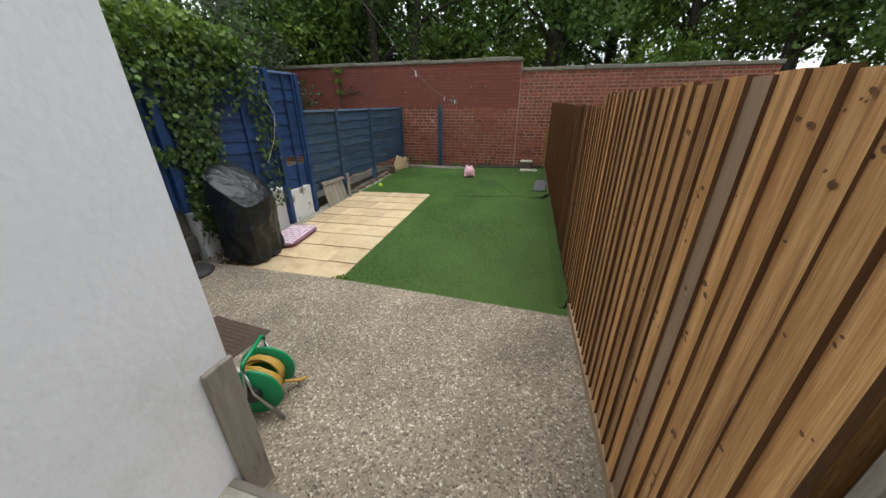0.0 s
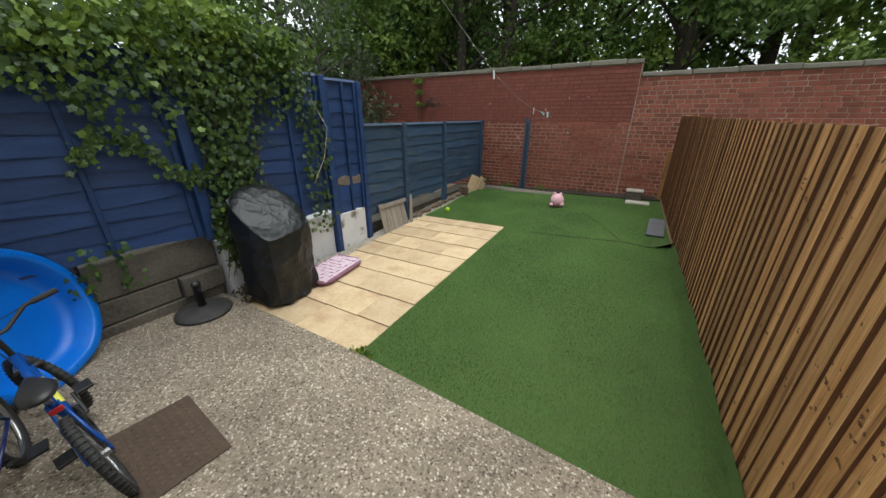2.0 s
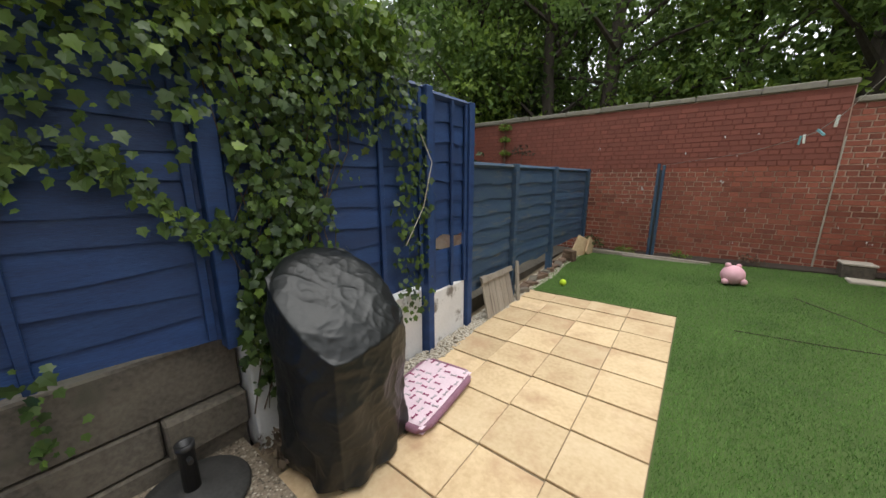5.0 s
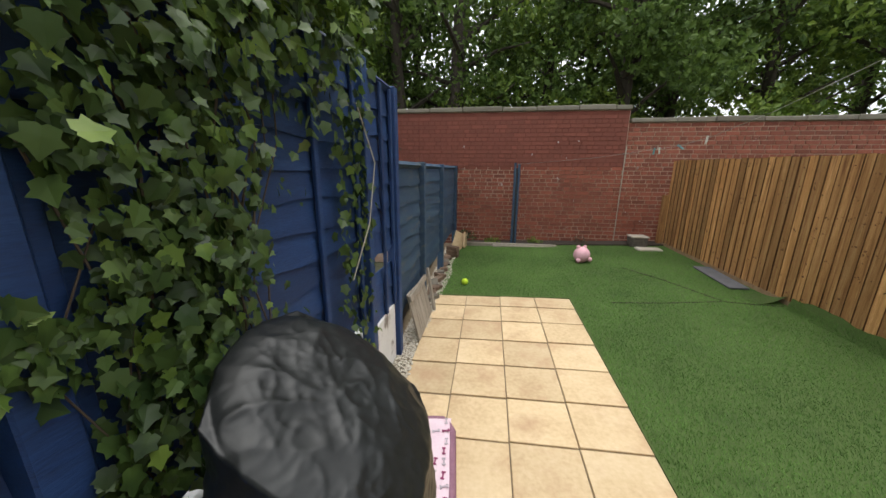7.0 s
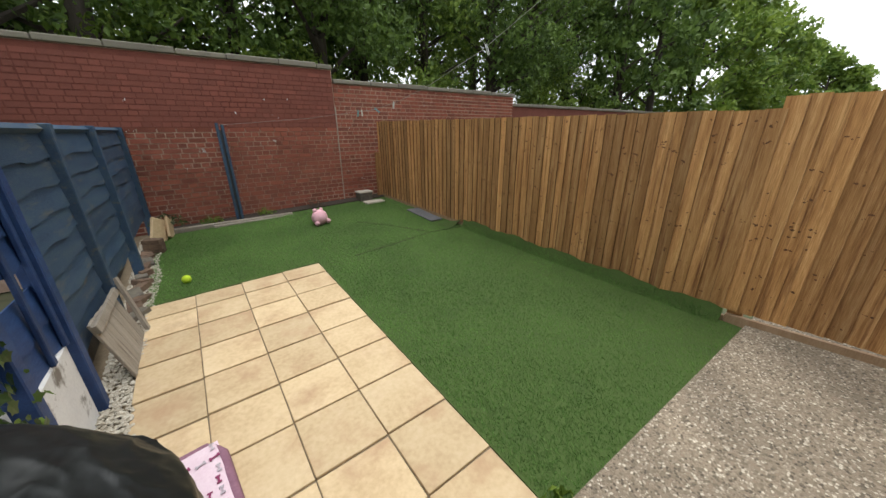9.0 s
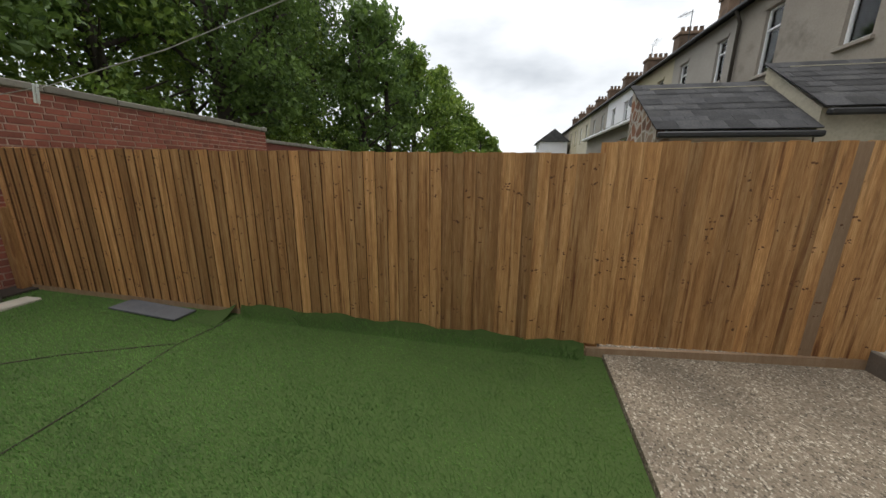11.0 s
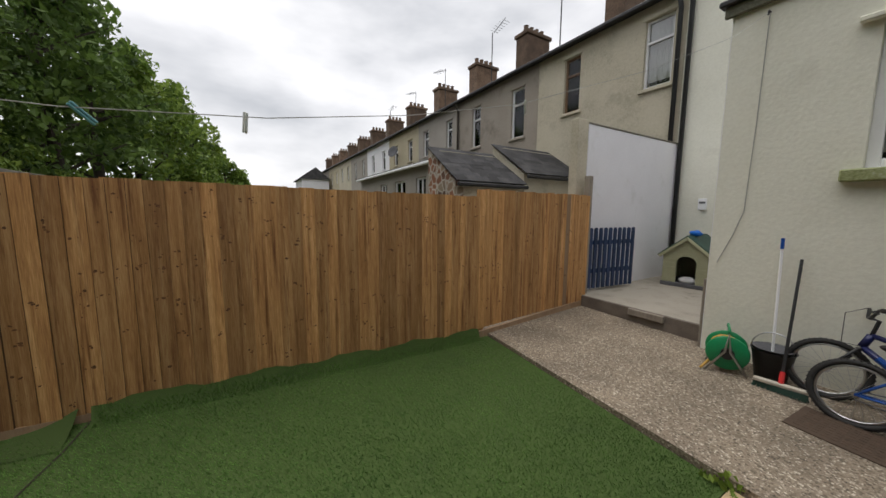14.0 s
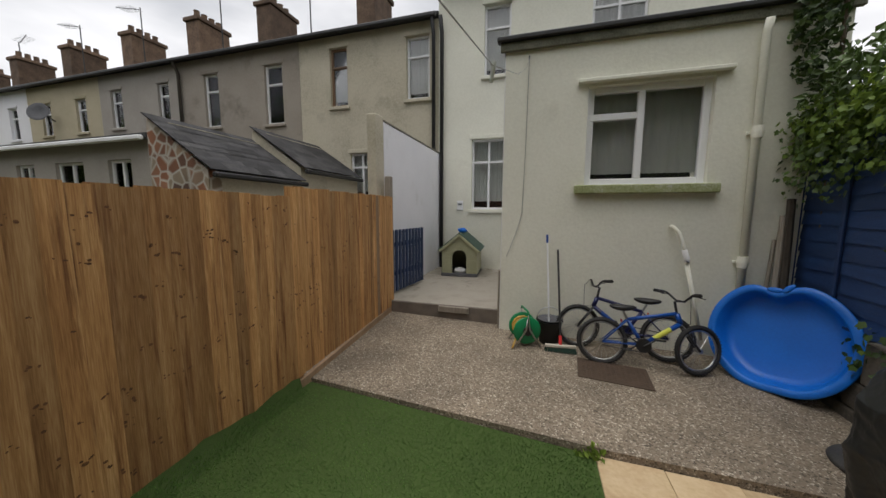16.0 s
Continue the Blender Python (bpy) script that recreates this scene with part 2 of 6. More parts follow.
# near-black colour that paints the gloom of unlit interiors
M_dark = surface("painted_interior_dark", [(0.012, 0.013, 0.014), (0.022, 0.022, 0.022)], 3, 0.9, 0.0)
M_net = surface("net_curtain", [(0.50, 0.53, 0.51), (0.66, 0.69, 0.67)], 9, 0.9, 0.1, 90, stretch=(6, 6, 0.4))
M_moss = surface("mossy_sill", [(0.16, 0.18, 0.06), (0.30, 0.33, 0.16), (0.48, 0.48, 0.40)], 5, 0.95, 0.5, 60)
M_slate = surface("roof_slate", [(0.030, 0.030, 0.033), (0.055, 0.054, 0.056), (0.085, 0.083, 0.08)], 3, 0.85, 0.35, 40, vary=0.35, spec=0.25)
M_gutter = surface("black_gutter", [(0.018, 0.018, 0.02), (0.03, 0.03, 0.03)], 6, 0.5, 0.1, 60)
M_fascia = surface("mossy_fascia", [(0.07, 0.075, 0.05), (0.16, 0.16, 0.12), (0.24, 0.24, 0.19)], 5, 0.9, 0.3, 60)
M_chimney = surface("sooty_brick", [(0.060, 0.038, 0.026), (0.125, 0.080, 0.052), (0.19, 0.125, 0.080)], 3, 0.9, 0.5, 22, vary=0.3)
M_stone = aggregate("rubble_stone", 5.5, [(0.12, 0.07, 0.05), (0.30, 0.13, 0.07), (0.34, 0.28, 0.20), (0.22, 0.16, 0.11)], (0.55, 0.52, 0.45))
M_bark = surface("bark", [(0.035, 0.028, 0.02), (0.075, 0.062, 0.048)], 4, 0.95, 0.7, 30, stretch=(4, 4, 0.7))
M_leaf_wood = leafy("woodland_leaf", (0.030, 0.064, 0.014), (0.185, 0.285, 0.060), 0.55, 0.4)
M_leaf_bright = leafy("bright_leaf", (0.055, 0.115, 0.020), (0.26, 0.36, 0.055), 0.5, 0.35)
M_leaf_grey = leafy("grey_green_leaf", (0.045, 0.065, 0.030), (0.12, 0.15, 0.08), 0.6, 0.25)
M_ivy = leafy("ivy_leaf", (0.012, 0.030, 0.009), (0.105, 0.170, 0.040), 0.40, 0.2)
M_ivy_young = leafy("young_ivy_leaf", (0.085, 0.155, 0.030), (0.24, 0.34, 0.065), 0.4, 0.3)
M_stem = surface("ivy_stem", [(0.06, 0.042, 0.028), (0.12, 0.09, 0.06)], 12, 0.9, 0.3, 80)
M_pebble = surface("pale_gravel", [(0.36, 0.31, 0.24), (0.52, 0.47, 0.38), (0.62, 0.58, 0.50)], 30, 0.8, 0.2, 90)


# ---- builders ----
def gz(x, y):
    """Height of the garden, which climbs towards the brick wall."""
    return 0.032 * x + 0.046 * y - 0.105


def cz(x, y):
    """Height of the exposed-aggregate yard."""
    return 0.025 * x - 0.02 * y - 0.05


def box(bm, a, b, m=None, bevel=0.0):
    """A box between two corners, its edges bevelled."""
    r = bmesh.ops.create_cube(bm, size=1.0)
    s = [b[k] - a[k] for k in range(3)]
    c = [(b[k] + a[k]) / 2 for k in range(3)]
    mm = Matrix.Translation(c) @ Matrix.Diagonal((*s, 1))
    bmesh.ops.transform(bm, matrix=(m @ mm) if m is not None else mm, verts=r["verts"])
    if bevel:
        es = list({e for v in r["verts"] for e in v.link_edges})
        bmesh.ops.bevel(bm, geom=es, offset=bevel, segments=1, affect="EDGES", profile=0.5)
    return bm


def B(*boxes, m=None, bevel=0.0):
    bm = bmesh.new()
    for a, b in boxes:
        box(bm, a, b, m, bevel)
    return bm


def tube(bm, pts, r, sides=8, close=False, caps=True):
    """A pipe swept along points; r may be one radius or one a point."""
    pts = [Vector(p) for p in pts]
    k = len(pts)
    rs = [r] * k if isinstance(r, (int, float)) else list(r)
    rings = []
    up = None
    for i, p in enumerate(pts):
        if close:
            d = pts[(i + 1) % k] - pts[i - 1]
        else:
            d = pts[min(i + 1, k - 1)] - pts[max(i - 1, 0)]
        d.normalize()
        if up is None:
            up = Vector((0, 0, 1)) if abs(d.z) < 0.9 else Vector((1, 0, 0))
        s = d.cross(up)
        s.normalize()
        up = s.cross(d)
        rings.append([bm.verts.new(p + (s * math.cos(a) + up * math.sin(a)) * rs[i]) for a in (2 * math.pi * j / sides for j in range(sides))])
    n = k if close else k - 1
    for i in range(n):
        A, C = rings[i], rings[(i + 1) % k]
        for j in range(sides):
            bm.faces.new((A[j], A[(j + 1) % sides], C[(j + 1) % sides], C[j]))
    if caps and not close:
        bm.faces.new(rings[0][::-1])
        bm.faces.new(rings[-1])
    return bm


def lathe(bm, prof, sides=20, m=None):
    """A turned shape from (radius, height) pairs."""
    rings = []
    for r, z in prof:
        rings.append([bm.verts.new((m or Matrix()) @ Vector((r * math.cos(a), r * math.sin(a), z))) for a in (2 * math.pi * j / sides for j in range(sides))])
    for A, C in zip(rings, rings[1:]):
        for j in range(sides):
            bm.faces.new((A[j], A[(j + 1) % sides], C[(j + 1) % sides], C[j]))
    bm.faces.new(rings[0][::-1])
    bm.faces.new(rings[-1])
    return bm


def mesh_of(name, bm, material, smooth=False):
    bmesh.ops.recalc_face_normals(bm, faces=bm.faces)
    me = bpy.data.meshes.new(name)
    bm.to_mesh(me)
    bm.free()
    me.materials.append(material)
    if smooth:
        me.shade_smooth()
    return me


def part(name, bm, material, parent, label="", smooth=False):
    ob = new(name, mesh_of(name, bm, material, smooth))
    ob.parent = parent
    return tagged(ob, label)


def piece(name, me, parent, m):
    """One more object on a mesh that exists."""
    ob = new(name, me)
    ob.parent = parent
    ob.matrix_local = m
    return ob


def thing(name, label, category, group="", kind="", at=None):
    ob = new(name)
    ob.empty_display_size = 0.1
    if at is not None:
        ob.matrix_world = at
    return tagged(ob, label, category, group, kind)


def solid(name, bm, material, label, category, kind="structure", group="", smooth=False):
    return tagged(new(name, mesh_of(name, bm, material, smooth)), label, category, group, kind)


def raw(name, verts, faces, material, parent=None, smooth=False):
    me = bpy.data.meshes.new(name)
    me.from_pydata(verts, [], faces)
    me.materials.append(material)
    if smooth:
        me.shade_smooth()
    ob = new(name, me)
    ob.parent = parent
    return ob


def lawn_edge(x, y):
    """The line between lawn and yard runs slightly aslant."""
    k = 1 - y / 5.9 if y > 0 else 1 + y / 2.11
    return y - 0.055 * max(0.0, x) * max(0.0, k)


def slab_sheet(x0, x1, y0, y1, hf, depth, nx=2, ny=2, slant=False):
    """A sheet of ground with a thickness, that follows a height."""
    bm = bmesh.new()
    g = [[bm.verts.new((x0 + (x1 - x0) * i / nx, y0 + (y1 - y0) * j / ny, hf(x0 + (x1 - x0) * i / nx, y0 + (y1 - y0) * j / ny))) for j in range(ny + 1)] for i in range(nx + 1)]
    fs = [bm.faces.new((g[i][j], g[i + 1][j], g[i + 1][j + 1], g[i][j + 1])) for i in range(nx) for j in range(ny)]
    if slant:
        for v in bm.verts:
            v.co.y = lawn_edge(v.co.x, v.co.y)
    r = bmesh.ops.extrude_face_region(bm, geom=fs)
    for v in r["geom"]:
        if isinstance(v, bmesh.types.BMVert):
            v.co.z -= depth
    return bm


# ---- ground ----
solid("ground", B(((-400, -400, -1.2), (400, 400, -0.42))), M_ground, "rough earth and grass beyond the garden walls", "ground")
solid("pavement_yard", slab_sheet(-2.3, 2.75, -2.11, -0.012, cz, 0.3, 20, 8, slant=True), M_concrete, "exposed aggregate concrete yard of brown and cream pebbles", "yard")
solid("pavement_passage", B(((0.78, -5.4, -0.3), (2.76, -2.15, 0.22))), M_passage, "raised grey concrete passage floor beside the house", "passage floor")
solid("step_1", B(((0.78, -2.155, -0.25), (2.76, -2.112, 0.224)), bevel=0.008), M_riser, "dark weathered concrete step edge up to the passage", "step")
solid("paving_bed", slab_sheet(-1.62, 0.012, -0.008, 3.40, lambda x, y: gz(x, y) - 0.006, 0.25), M_joint, "dark sandy bed under the paving slabs", "bedding")
solid("gravel_bed", slab_sheet(-2.0, -1.623, -0.008, 6.05, lambda x, y: gz(x, y) - 0.02, 0.25), M_joint, "earth and gravel strip along the blue fence", "gravel bed")
# ---- brick wall at the far end ----
WY = 6.08


def brick_wall(name, x0, x1, z0, z1, y0, y1, label, mortar):
    return solid(name, B(((x0, y0 + 0.006, z0), (x1, y1, z1))), mortar, label, "brick wall")


wall_n = brick_wall("wall_north", -7.0, 1.42, -0.4, 2.62, WY, WY + 0.22, "tall red brick garden wall, upper part painted dark red", M_mortar)
wall_n2 = brick_wall("wall_north_low", 1.42, 6.4, -0.4, 2.40, WY, WY + 0.22, "red brick garden wall with a lower coping", M_mortar)
wall_n3 = brick_wall("wall_north_far", 6.4, 40.0, -0.4, 2.18, WY + 0.1, WY + 0.32, "long low brick wall behind the neighbouring gardens", M_mortar_paint)
for w, x0, x1, z in ((wall_n, -7.0, 1.44, 2.62), (wall_n2, 1.445, 6.44, 2.40), (wall_n3, 6.445, 40.0, 2.18)):
    x, k = x0, 0
    oy = 0.1 if w is wall_n3 else 0.0
    while x < x1 - 0.05:
        e = min(x + (0.62 if k % 2 else 0.74), x1)
        part("coping_stone", B(((x, WY - 0.035 + oy, z + 0.001), (e - 0.008, WY + 0.255 + oy, z + 0.075 + 0.008 * (k % 3))), bevel=0.012), M_coping, w)
        x, k = e, k + 1
part("joint_paint", B(((-6.9, WY + 0.001, 1.62), (1.41, WY + 0.0055, 2.61))), M_mortar_paint, wall_n, "dark red paint filling the joints")

# ---- timber fence ----
def fx(y):
    return 2.47 - (0.045 if y > 0 else 0.05) * y


fence = thing("timber_fence", "new orange-brown feather-edge timber fence beside the lawn", "fence")
bm = bmesh.new()
vs = [bm.verts.new(p) for p in ((0, 0, 0), (0.023, 0, 0), (0.007, 0.118, 0), (0, 0.118, 0))]
f = bm.faces.new(vs)
r = bmesh.ops.extrude_face_region(bm, geom=[f])
for v in r["geom"]:
    if isinstance(v, bmesh.types.BMVert):
        v.co.z += 1.0
board_mesh = mesh_of("board", bm, M_timber)
# thick edges facing -y get the edge brown with shade painted in
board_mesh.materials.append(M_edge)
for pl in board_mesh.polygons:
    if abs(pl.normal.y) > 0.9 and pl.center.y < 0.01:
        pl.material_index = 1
grey_mesh = board_mesh.copy()
grey_mesh.materials[0] = M_timber_worn
rng = random.Random(4)
y, k = -2.20, 0
fence_boards = []
while y < 5.86:
    z0 = max(gz(fx(y), y), cz(fx(y), y) if y < 0 else -9) + (0.088 if y < 0 else 0.062)
    top = (1.79 if y < 0.0 else 1.70 + 0.008 * y) + rng.uniform(-0.007, 0.007)
    m = Matrix.Translation((fx(y) - rng.uniform(0.0, 0.004), y, z0)) @ Matrix.Rotation(radians((2.6 if y > 0 else 2.9) + rng.uniform(-1.3, 1.3)), 4, "Z") @ Matrix.Rotation(radians(rng.uniform(-0.25, 0.25)), 4, "X") @ Matrix.Diagonal((-1, rng.uniform(0.93, 1.05), top - z0, 1))
    fence_boards.append((y, m, z0, top))
    weathered = -1.75 < y < -1.65
    ob = piece("board", grey_mesh if weathered else board_mesh, fence, m)
    if weathered:
        tagged(ob, "greyed reused board")
    y += 0.098 + rng.uniform(-0.006, 0.006)
    k += 1
# knots on the boards, in one mesh
bm = bmesh.new()
for y, m, z0, top in fence_boards:
    rows = [rng.uniform(z0 + 0.05, top - 0.05) for q in range(rng.randint(4, 7))]
    for z in rows:
        for q in range(rng.randint(1, 4)):
            c = Vector((0, y + rng.uniform(0.022, 0.085), z + rng.uniform(-0.02, 0.02)))
            c.x = m.translation.x - 0.0255 + (c.y - y) * (0.092 if y > 0 else 0.088)
            rr = rng.uniform(0.002, 0.008)
            bmesh.ops.create_circle(bm, cap_ends=True, segments=8, radius=rr, matrix=Matrix.Translation(c) @ Matrix.Rotation(radians(-90), 4, "Y") @ Matrix.Rotation(rng.uniform(-0.7, 0.7), 4, "Z") @ Matrix.Diagonal((rng.uniform(0.7, 1.3), rng.uniform(0.9, 2.0), 1, 1)))
tagged(part("knot", bm, M_knot, fence, "dark knots in the wood"), kind="stuff")
for y0, y1, dz in ((-2.20, 0.0, 0.0), (0.004, 2.0, 0), (2.004, 4.0, 0), (4.004, 5.88, 0)):
    bm = bmesh.new()
    ya, yb = y0, y1
    vs = []
    for yy in (ya, yb):
        g = gz(fx(yy), yy) if yy >= 0 else cz(fx(yy), yy)
        for xx in (fx(yy) - 0.022, fx(yy) + 0.012):
            for zz in (g - 0.1, g + (0.06 if yy > 0.002 else 0.085)):
                vs.append(bm.verts.new((xx, yy, zz)))
    for q in ((0, 1, 3, 2), (4, 6, 7, 5), (0, 4, 5, 1), (2, 3, 7, 6), (1, 5, 7, 3), (0, 2, 6, 4)):
        bm.faces.new([vs[i] for i in q])
    part("gravel_board", bm, M_timber_worn, fence, "treated timber gravel board at the foot")
for zz in (0.45, 1.0, 1.55):
    part("rail", B(((0, 0.0, zz), (0.075, 5.85, zz + 0.06)), m=Matrix.Translation((2.484, 0, 0)) @ Matrix.Rotation(radians(2.58), 4, "Z")), M_timber, fence)
    part("rail", B(((0, -2.18, zz), (0.075, -0.01, zz + 0.06)), m=Matrix.Translation((2.486, 0, 0)) @ Matrix.Rotation(radians(2.86), 4, "Z")), M_timber, fence)
for yy, tt, mm in ((-2.12, 1.74, M_timber), (-0.05, 1.7, M_timber), (1.9, 1.7, M_timber), (3.85, 1.7, M_timber), (5.80, 1.76, M_timber)):
    part("post", B(((fx(yy) + 0.02, yy - 0.05, -0.4), (fx(yy) + 0.118, yy + 0.05, tt)), bevel=0.006), mm, fence)
part("post", B(((fx(5.93) - 0.09, 5.90, -0.1), (fx(5.93) + 0.0, 5.985, 1.15)), bevel=0.006), M_timber, fence, "short timber post at the end of the fence")
solid("fence_end_post", B(((2.60, -2.315, -0.1), (2.69, -2.208, 2.10)), bevel=0.01), M_timber_grey, "weathered grey post at the end of the timber fence", "post", kind="thing")

# ---- blue lap-panel fence along the other side ----
BX = -1.78


def bxf(y):
    """The line of the blue fence, which bends outwards near the house."""
    return BX - 0.10 * (1.5 - y) if y < 1.5 else BX + 0.02 * (y - 1.5)

blue = thing("blue_fence", "dark blue painted overlap-panel fence on a block base", "fence")


def lap_panel(y0, y1, z0, z1, n, material, off, lean=0.0, seed=0, battens=(0.04, 0.5, 0.96), missing=()):
    """Wavy overlapping slats between battens."""
    rg = random.Random(seed)
    h = (z1 - z0) / n
    for i in range(n):
        if i in missing:
            continue
        bm = bmesh.new()
        zt, zb = z0 + (i + 1) * h + 0.03, z0 + i * h - 0.008
        ph, am = rg.uniform(0, 6), rg.uniform(0.006, 0.018)
        cols = []
        K = 12
        for q in range(K + 1):
            yy = y0 + (y1 - y0) * q / K
            wv = am * math.sin(ph + q * 0.8) + rg.uniform(-0.004, 0.004)
            x = bxf(yy) + off
            xb, xt = x + 0.010 + lean * zb, x - 0.010 + lean * zt
            cols.append([bm.verts.new(p) for p in ((xb - 0.007, yy, zb + wv), (xb, yy, zb + wv), (xt, yy, zt), (xt - 0.007, yy, zt))])
        for A, C in zip(cols, cols[1:]):
            for e in range(4):
                bm.faces.new((A[e], A[(e + 1) % 4], C[(e + 1) % 4], C[e]))
        bm.faces.new(cols[0][::-1])
        bm.faces.new(cols[-1])
        part("slat", bm, material, blue)
    for t in battens:
        yy = y0 + (y1 - y0) * t
        x = bxf(yy) + off
        part("batten", B(((x + 0.012, yy - 0.02, z0 - 0.01), (x + 0.034, yy + 0.02, z1 + 0.01)), bevel=0.004), material, blue)
    part("capping", tube(bmesh.new(), [(bxf(y0) + off, y0, z1 + 0.025), (bxf(y1) + off, y1, z1 + 0.025)], 0.03, 4), material, blue)


lap_panel(-2.05, -0.035, 0.62, 2.18, 11, M_blue, -0.04, seed=1, battens=(0.03, 0.33, 0.66, 0.97))
lap_panel(0.035, 1.47, 0.55, 2.15, 11, M_blue, -0.03, seed=2, battens=(0.03, 0.36, 0.70, 0.97))
lap_panel(1.54, 2.075, 0.46, 2.12, 10, M_blue, -0.02, seed=3, battens=(0.06, 0.55, 0.94), missing=(2,))
for y0, y1, s in ((2.15, 3.03, 5), (3.11, 4.31, 6), (4.39, 6.0, 7)):
    lap_panel(y0, y1, gz(BX, y0) + 0.36, 1.58, 8, M_blue_old, -0.01, seed=s, battens=())
for yy, z0, z1, w in ((0.0, 0.55, 2.24, 0.05), (1.505, -0.12, 2.19, 0.04), (2.11, -0.12, 2.16, 0.04)):
    x = bxf(yy)
    part("post", B(((x - 0.06, yy - w, z0), (x + 0.035, yy + w, z1)), bevel=0.006), M_blue, blue)
for yy in (3.07, 4.35, 6.02):
    x = bxf(yy)
    part("post", B(((x - 0.04, yy - 0.045, -0.1), (x + 0.05, yy + 0.045, 1.64)), bevel=0.006), M_blue_old, blue)
# block base, some of it whitewashed
base = solid("wall_west", B(((-2.40, -2.3, -0.4), (-2.24, 2.1, 0.52)), ((-2.26, 2.105, -0.4), (-1.90, 6.06, 0.10))), M_block, "low old concrete block wall under the blue fence", "wall")
rng = random.Random(8)
for row, (za, zb, dx) in enumerate(((-0.2, 0.02, 0.06), (0.025, 0.245, 0.03), (0.25, 0.60, 0.0))):
    y = -2.0 + 0.2 * (row % 2)
    while y < 0.02:
        e = min(y + (2.1, 0.72, 1.05)[row], 0.03)
        part("block", B(((-2.235, y, za), (bxf((y + e) / 2) - 0.04 + dx + rng.uniform(-0.008, 0.008), e - 0.006, zb - 0.006)), bevel=0.012), M_block, base)
        y = e
for y0, y1, zt in ((0.04, 0.74, 0.52), (0.745, 1.46, 0.50), (1.55, 2.065, 0.45)):
    part("rendered_panel", B(((-2.235, y0, -0.2), (bxf((y0 + y1) / 2) + 0.0, y1, zt)), bevel=0.01), M_flakewhite, base, "flaking whitewashed render")

# ---- lawn of artificial turf ----
turf = solid("lawn", slab_sheet(0.0095, 2.46, -0.004, 5.9, lambda x, y: gz(x, y) + 0.004, 0.2, 10, 12, slant=True), M_turf, "green artificial turf laid in pieces", "lawn")
turf2 = part("turf_piece", slab_sheet(-1.62, 0.016, 3.405, 5.72, lambda x, y: gz(x, y) + 0.004, 0.2, 6, 6), M_turf, turf)
gr = np.random.RandomState(3)
NB = 165000
bx = gr.uniform(-1.62, 2.45, NB * 2)
by = gr.uniform(0.0, 5.9, NB * 2)
keep = ((bx > 0.02) | ((by > 3.41) & (by < 5.72))) & (bx < 2.45 - 0.045 * by) & (gr.uniform(0, 1, NB * 2) < 1.3 - by * 0.12)
bx, by = bx[keep], by[keep]
nb = len(bx)
by = by - 0.055 * np.maximum(bx, 0) * np.maximum(0, 1 - by / 5.9)
an = gr.uniform(0, 6.283, nb)
hh = gr.uniform(0.012, 0.024, nb)
ww = gr.uniform(0.0015, 0.003, nb)
lx, ly = gr.normal(0, 0.009, nb), gr.normal(0, 0.009, nb) + 0.011
bz = 0.032 * bx + 0.046 * by - 0.103
V = np.empty((nb, 3, 3))
V[:, 0] = np.c_[bx + ww * np.cos(an), by + ww * np.sin(an), bz]
V[:, 1] = np.c_[bx - ww * np.cos(an), by - ww * np.sin(an), bz]
V[:, 2] = np.c_[bx + lx, by + ly, bz + hh]
me = bpy.data.meshes.new("turf_pile")
me.from_pydata(V.reshape(-1, 3).tolist(), [], np.arange(nb * 3).reshape(-1, 3).tolist())
me.materials.append(M_blade)
pile = new("turf_pile", me)
pile.parent = turf
tagged(pile, "short plastic grass fibres", kind="stuff")

# ---- extension of the house, with its window ----
EY, EX = -1.97, 0.90
WX0, WX1, WZ0, WZ1 = -1.30, -0.06, 1.90, 3.02


def wall_with_hole(name, x0, x1, z0, z1, y0, y1, holes, material, label, parent=None):
    """A wall across x with windows cut through it, butted from boxes."""
    bm = bmesh.new()
    xs = sorted({x0, x1, *[h[0] for h in holes], *[h[1] for h in holes]})
    for a, b in zip(xs, xs[1:]):
        cuts = sorted((h[2], h[3]) for h in holes if h[0] <= a and h[1] >= b)
        z = z0
        for c0, c1 in cuts:
            box(bm, (a, y0, z), (b, y1, c0))
            z = c1
        box(bm, (a, y0, z), (b, y1, z1))
    bmesh.ops.remove_doubles(bm, verts=bm.verts, dist=0.0005)
    if parent is not None:
        return part(name, bm, material, parent)
    return solid(name, bm, material, label, "wall")


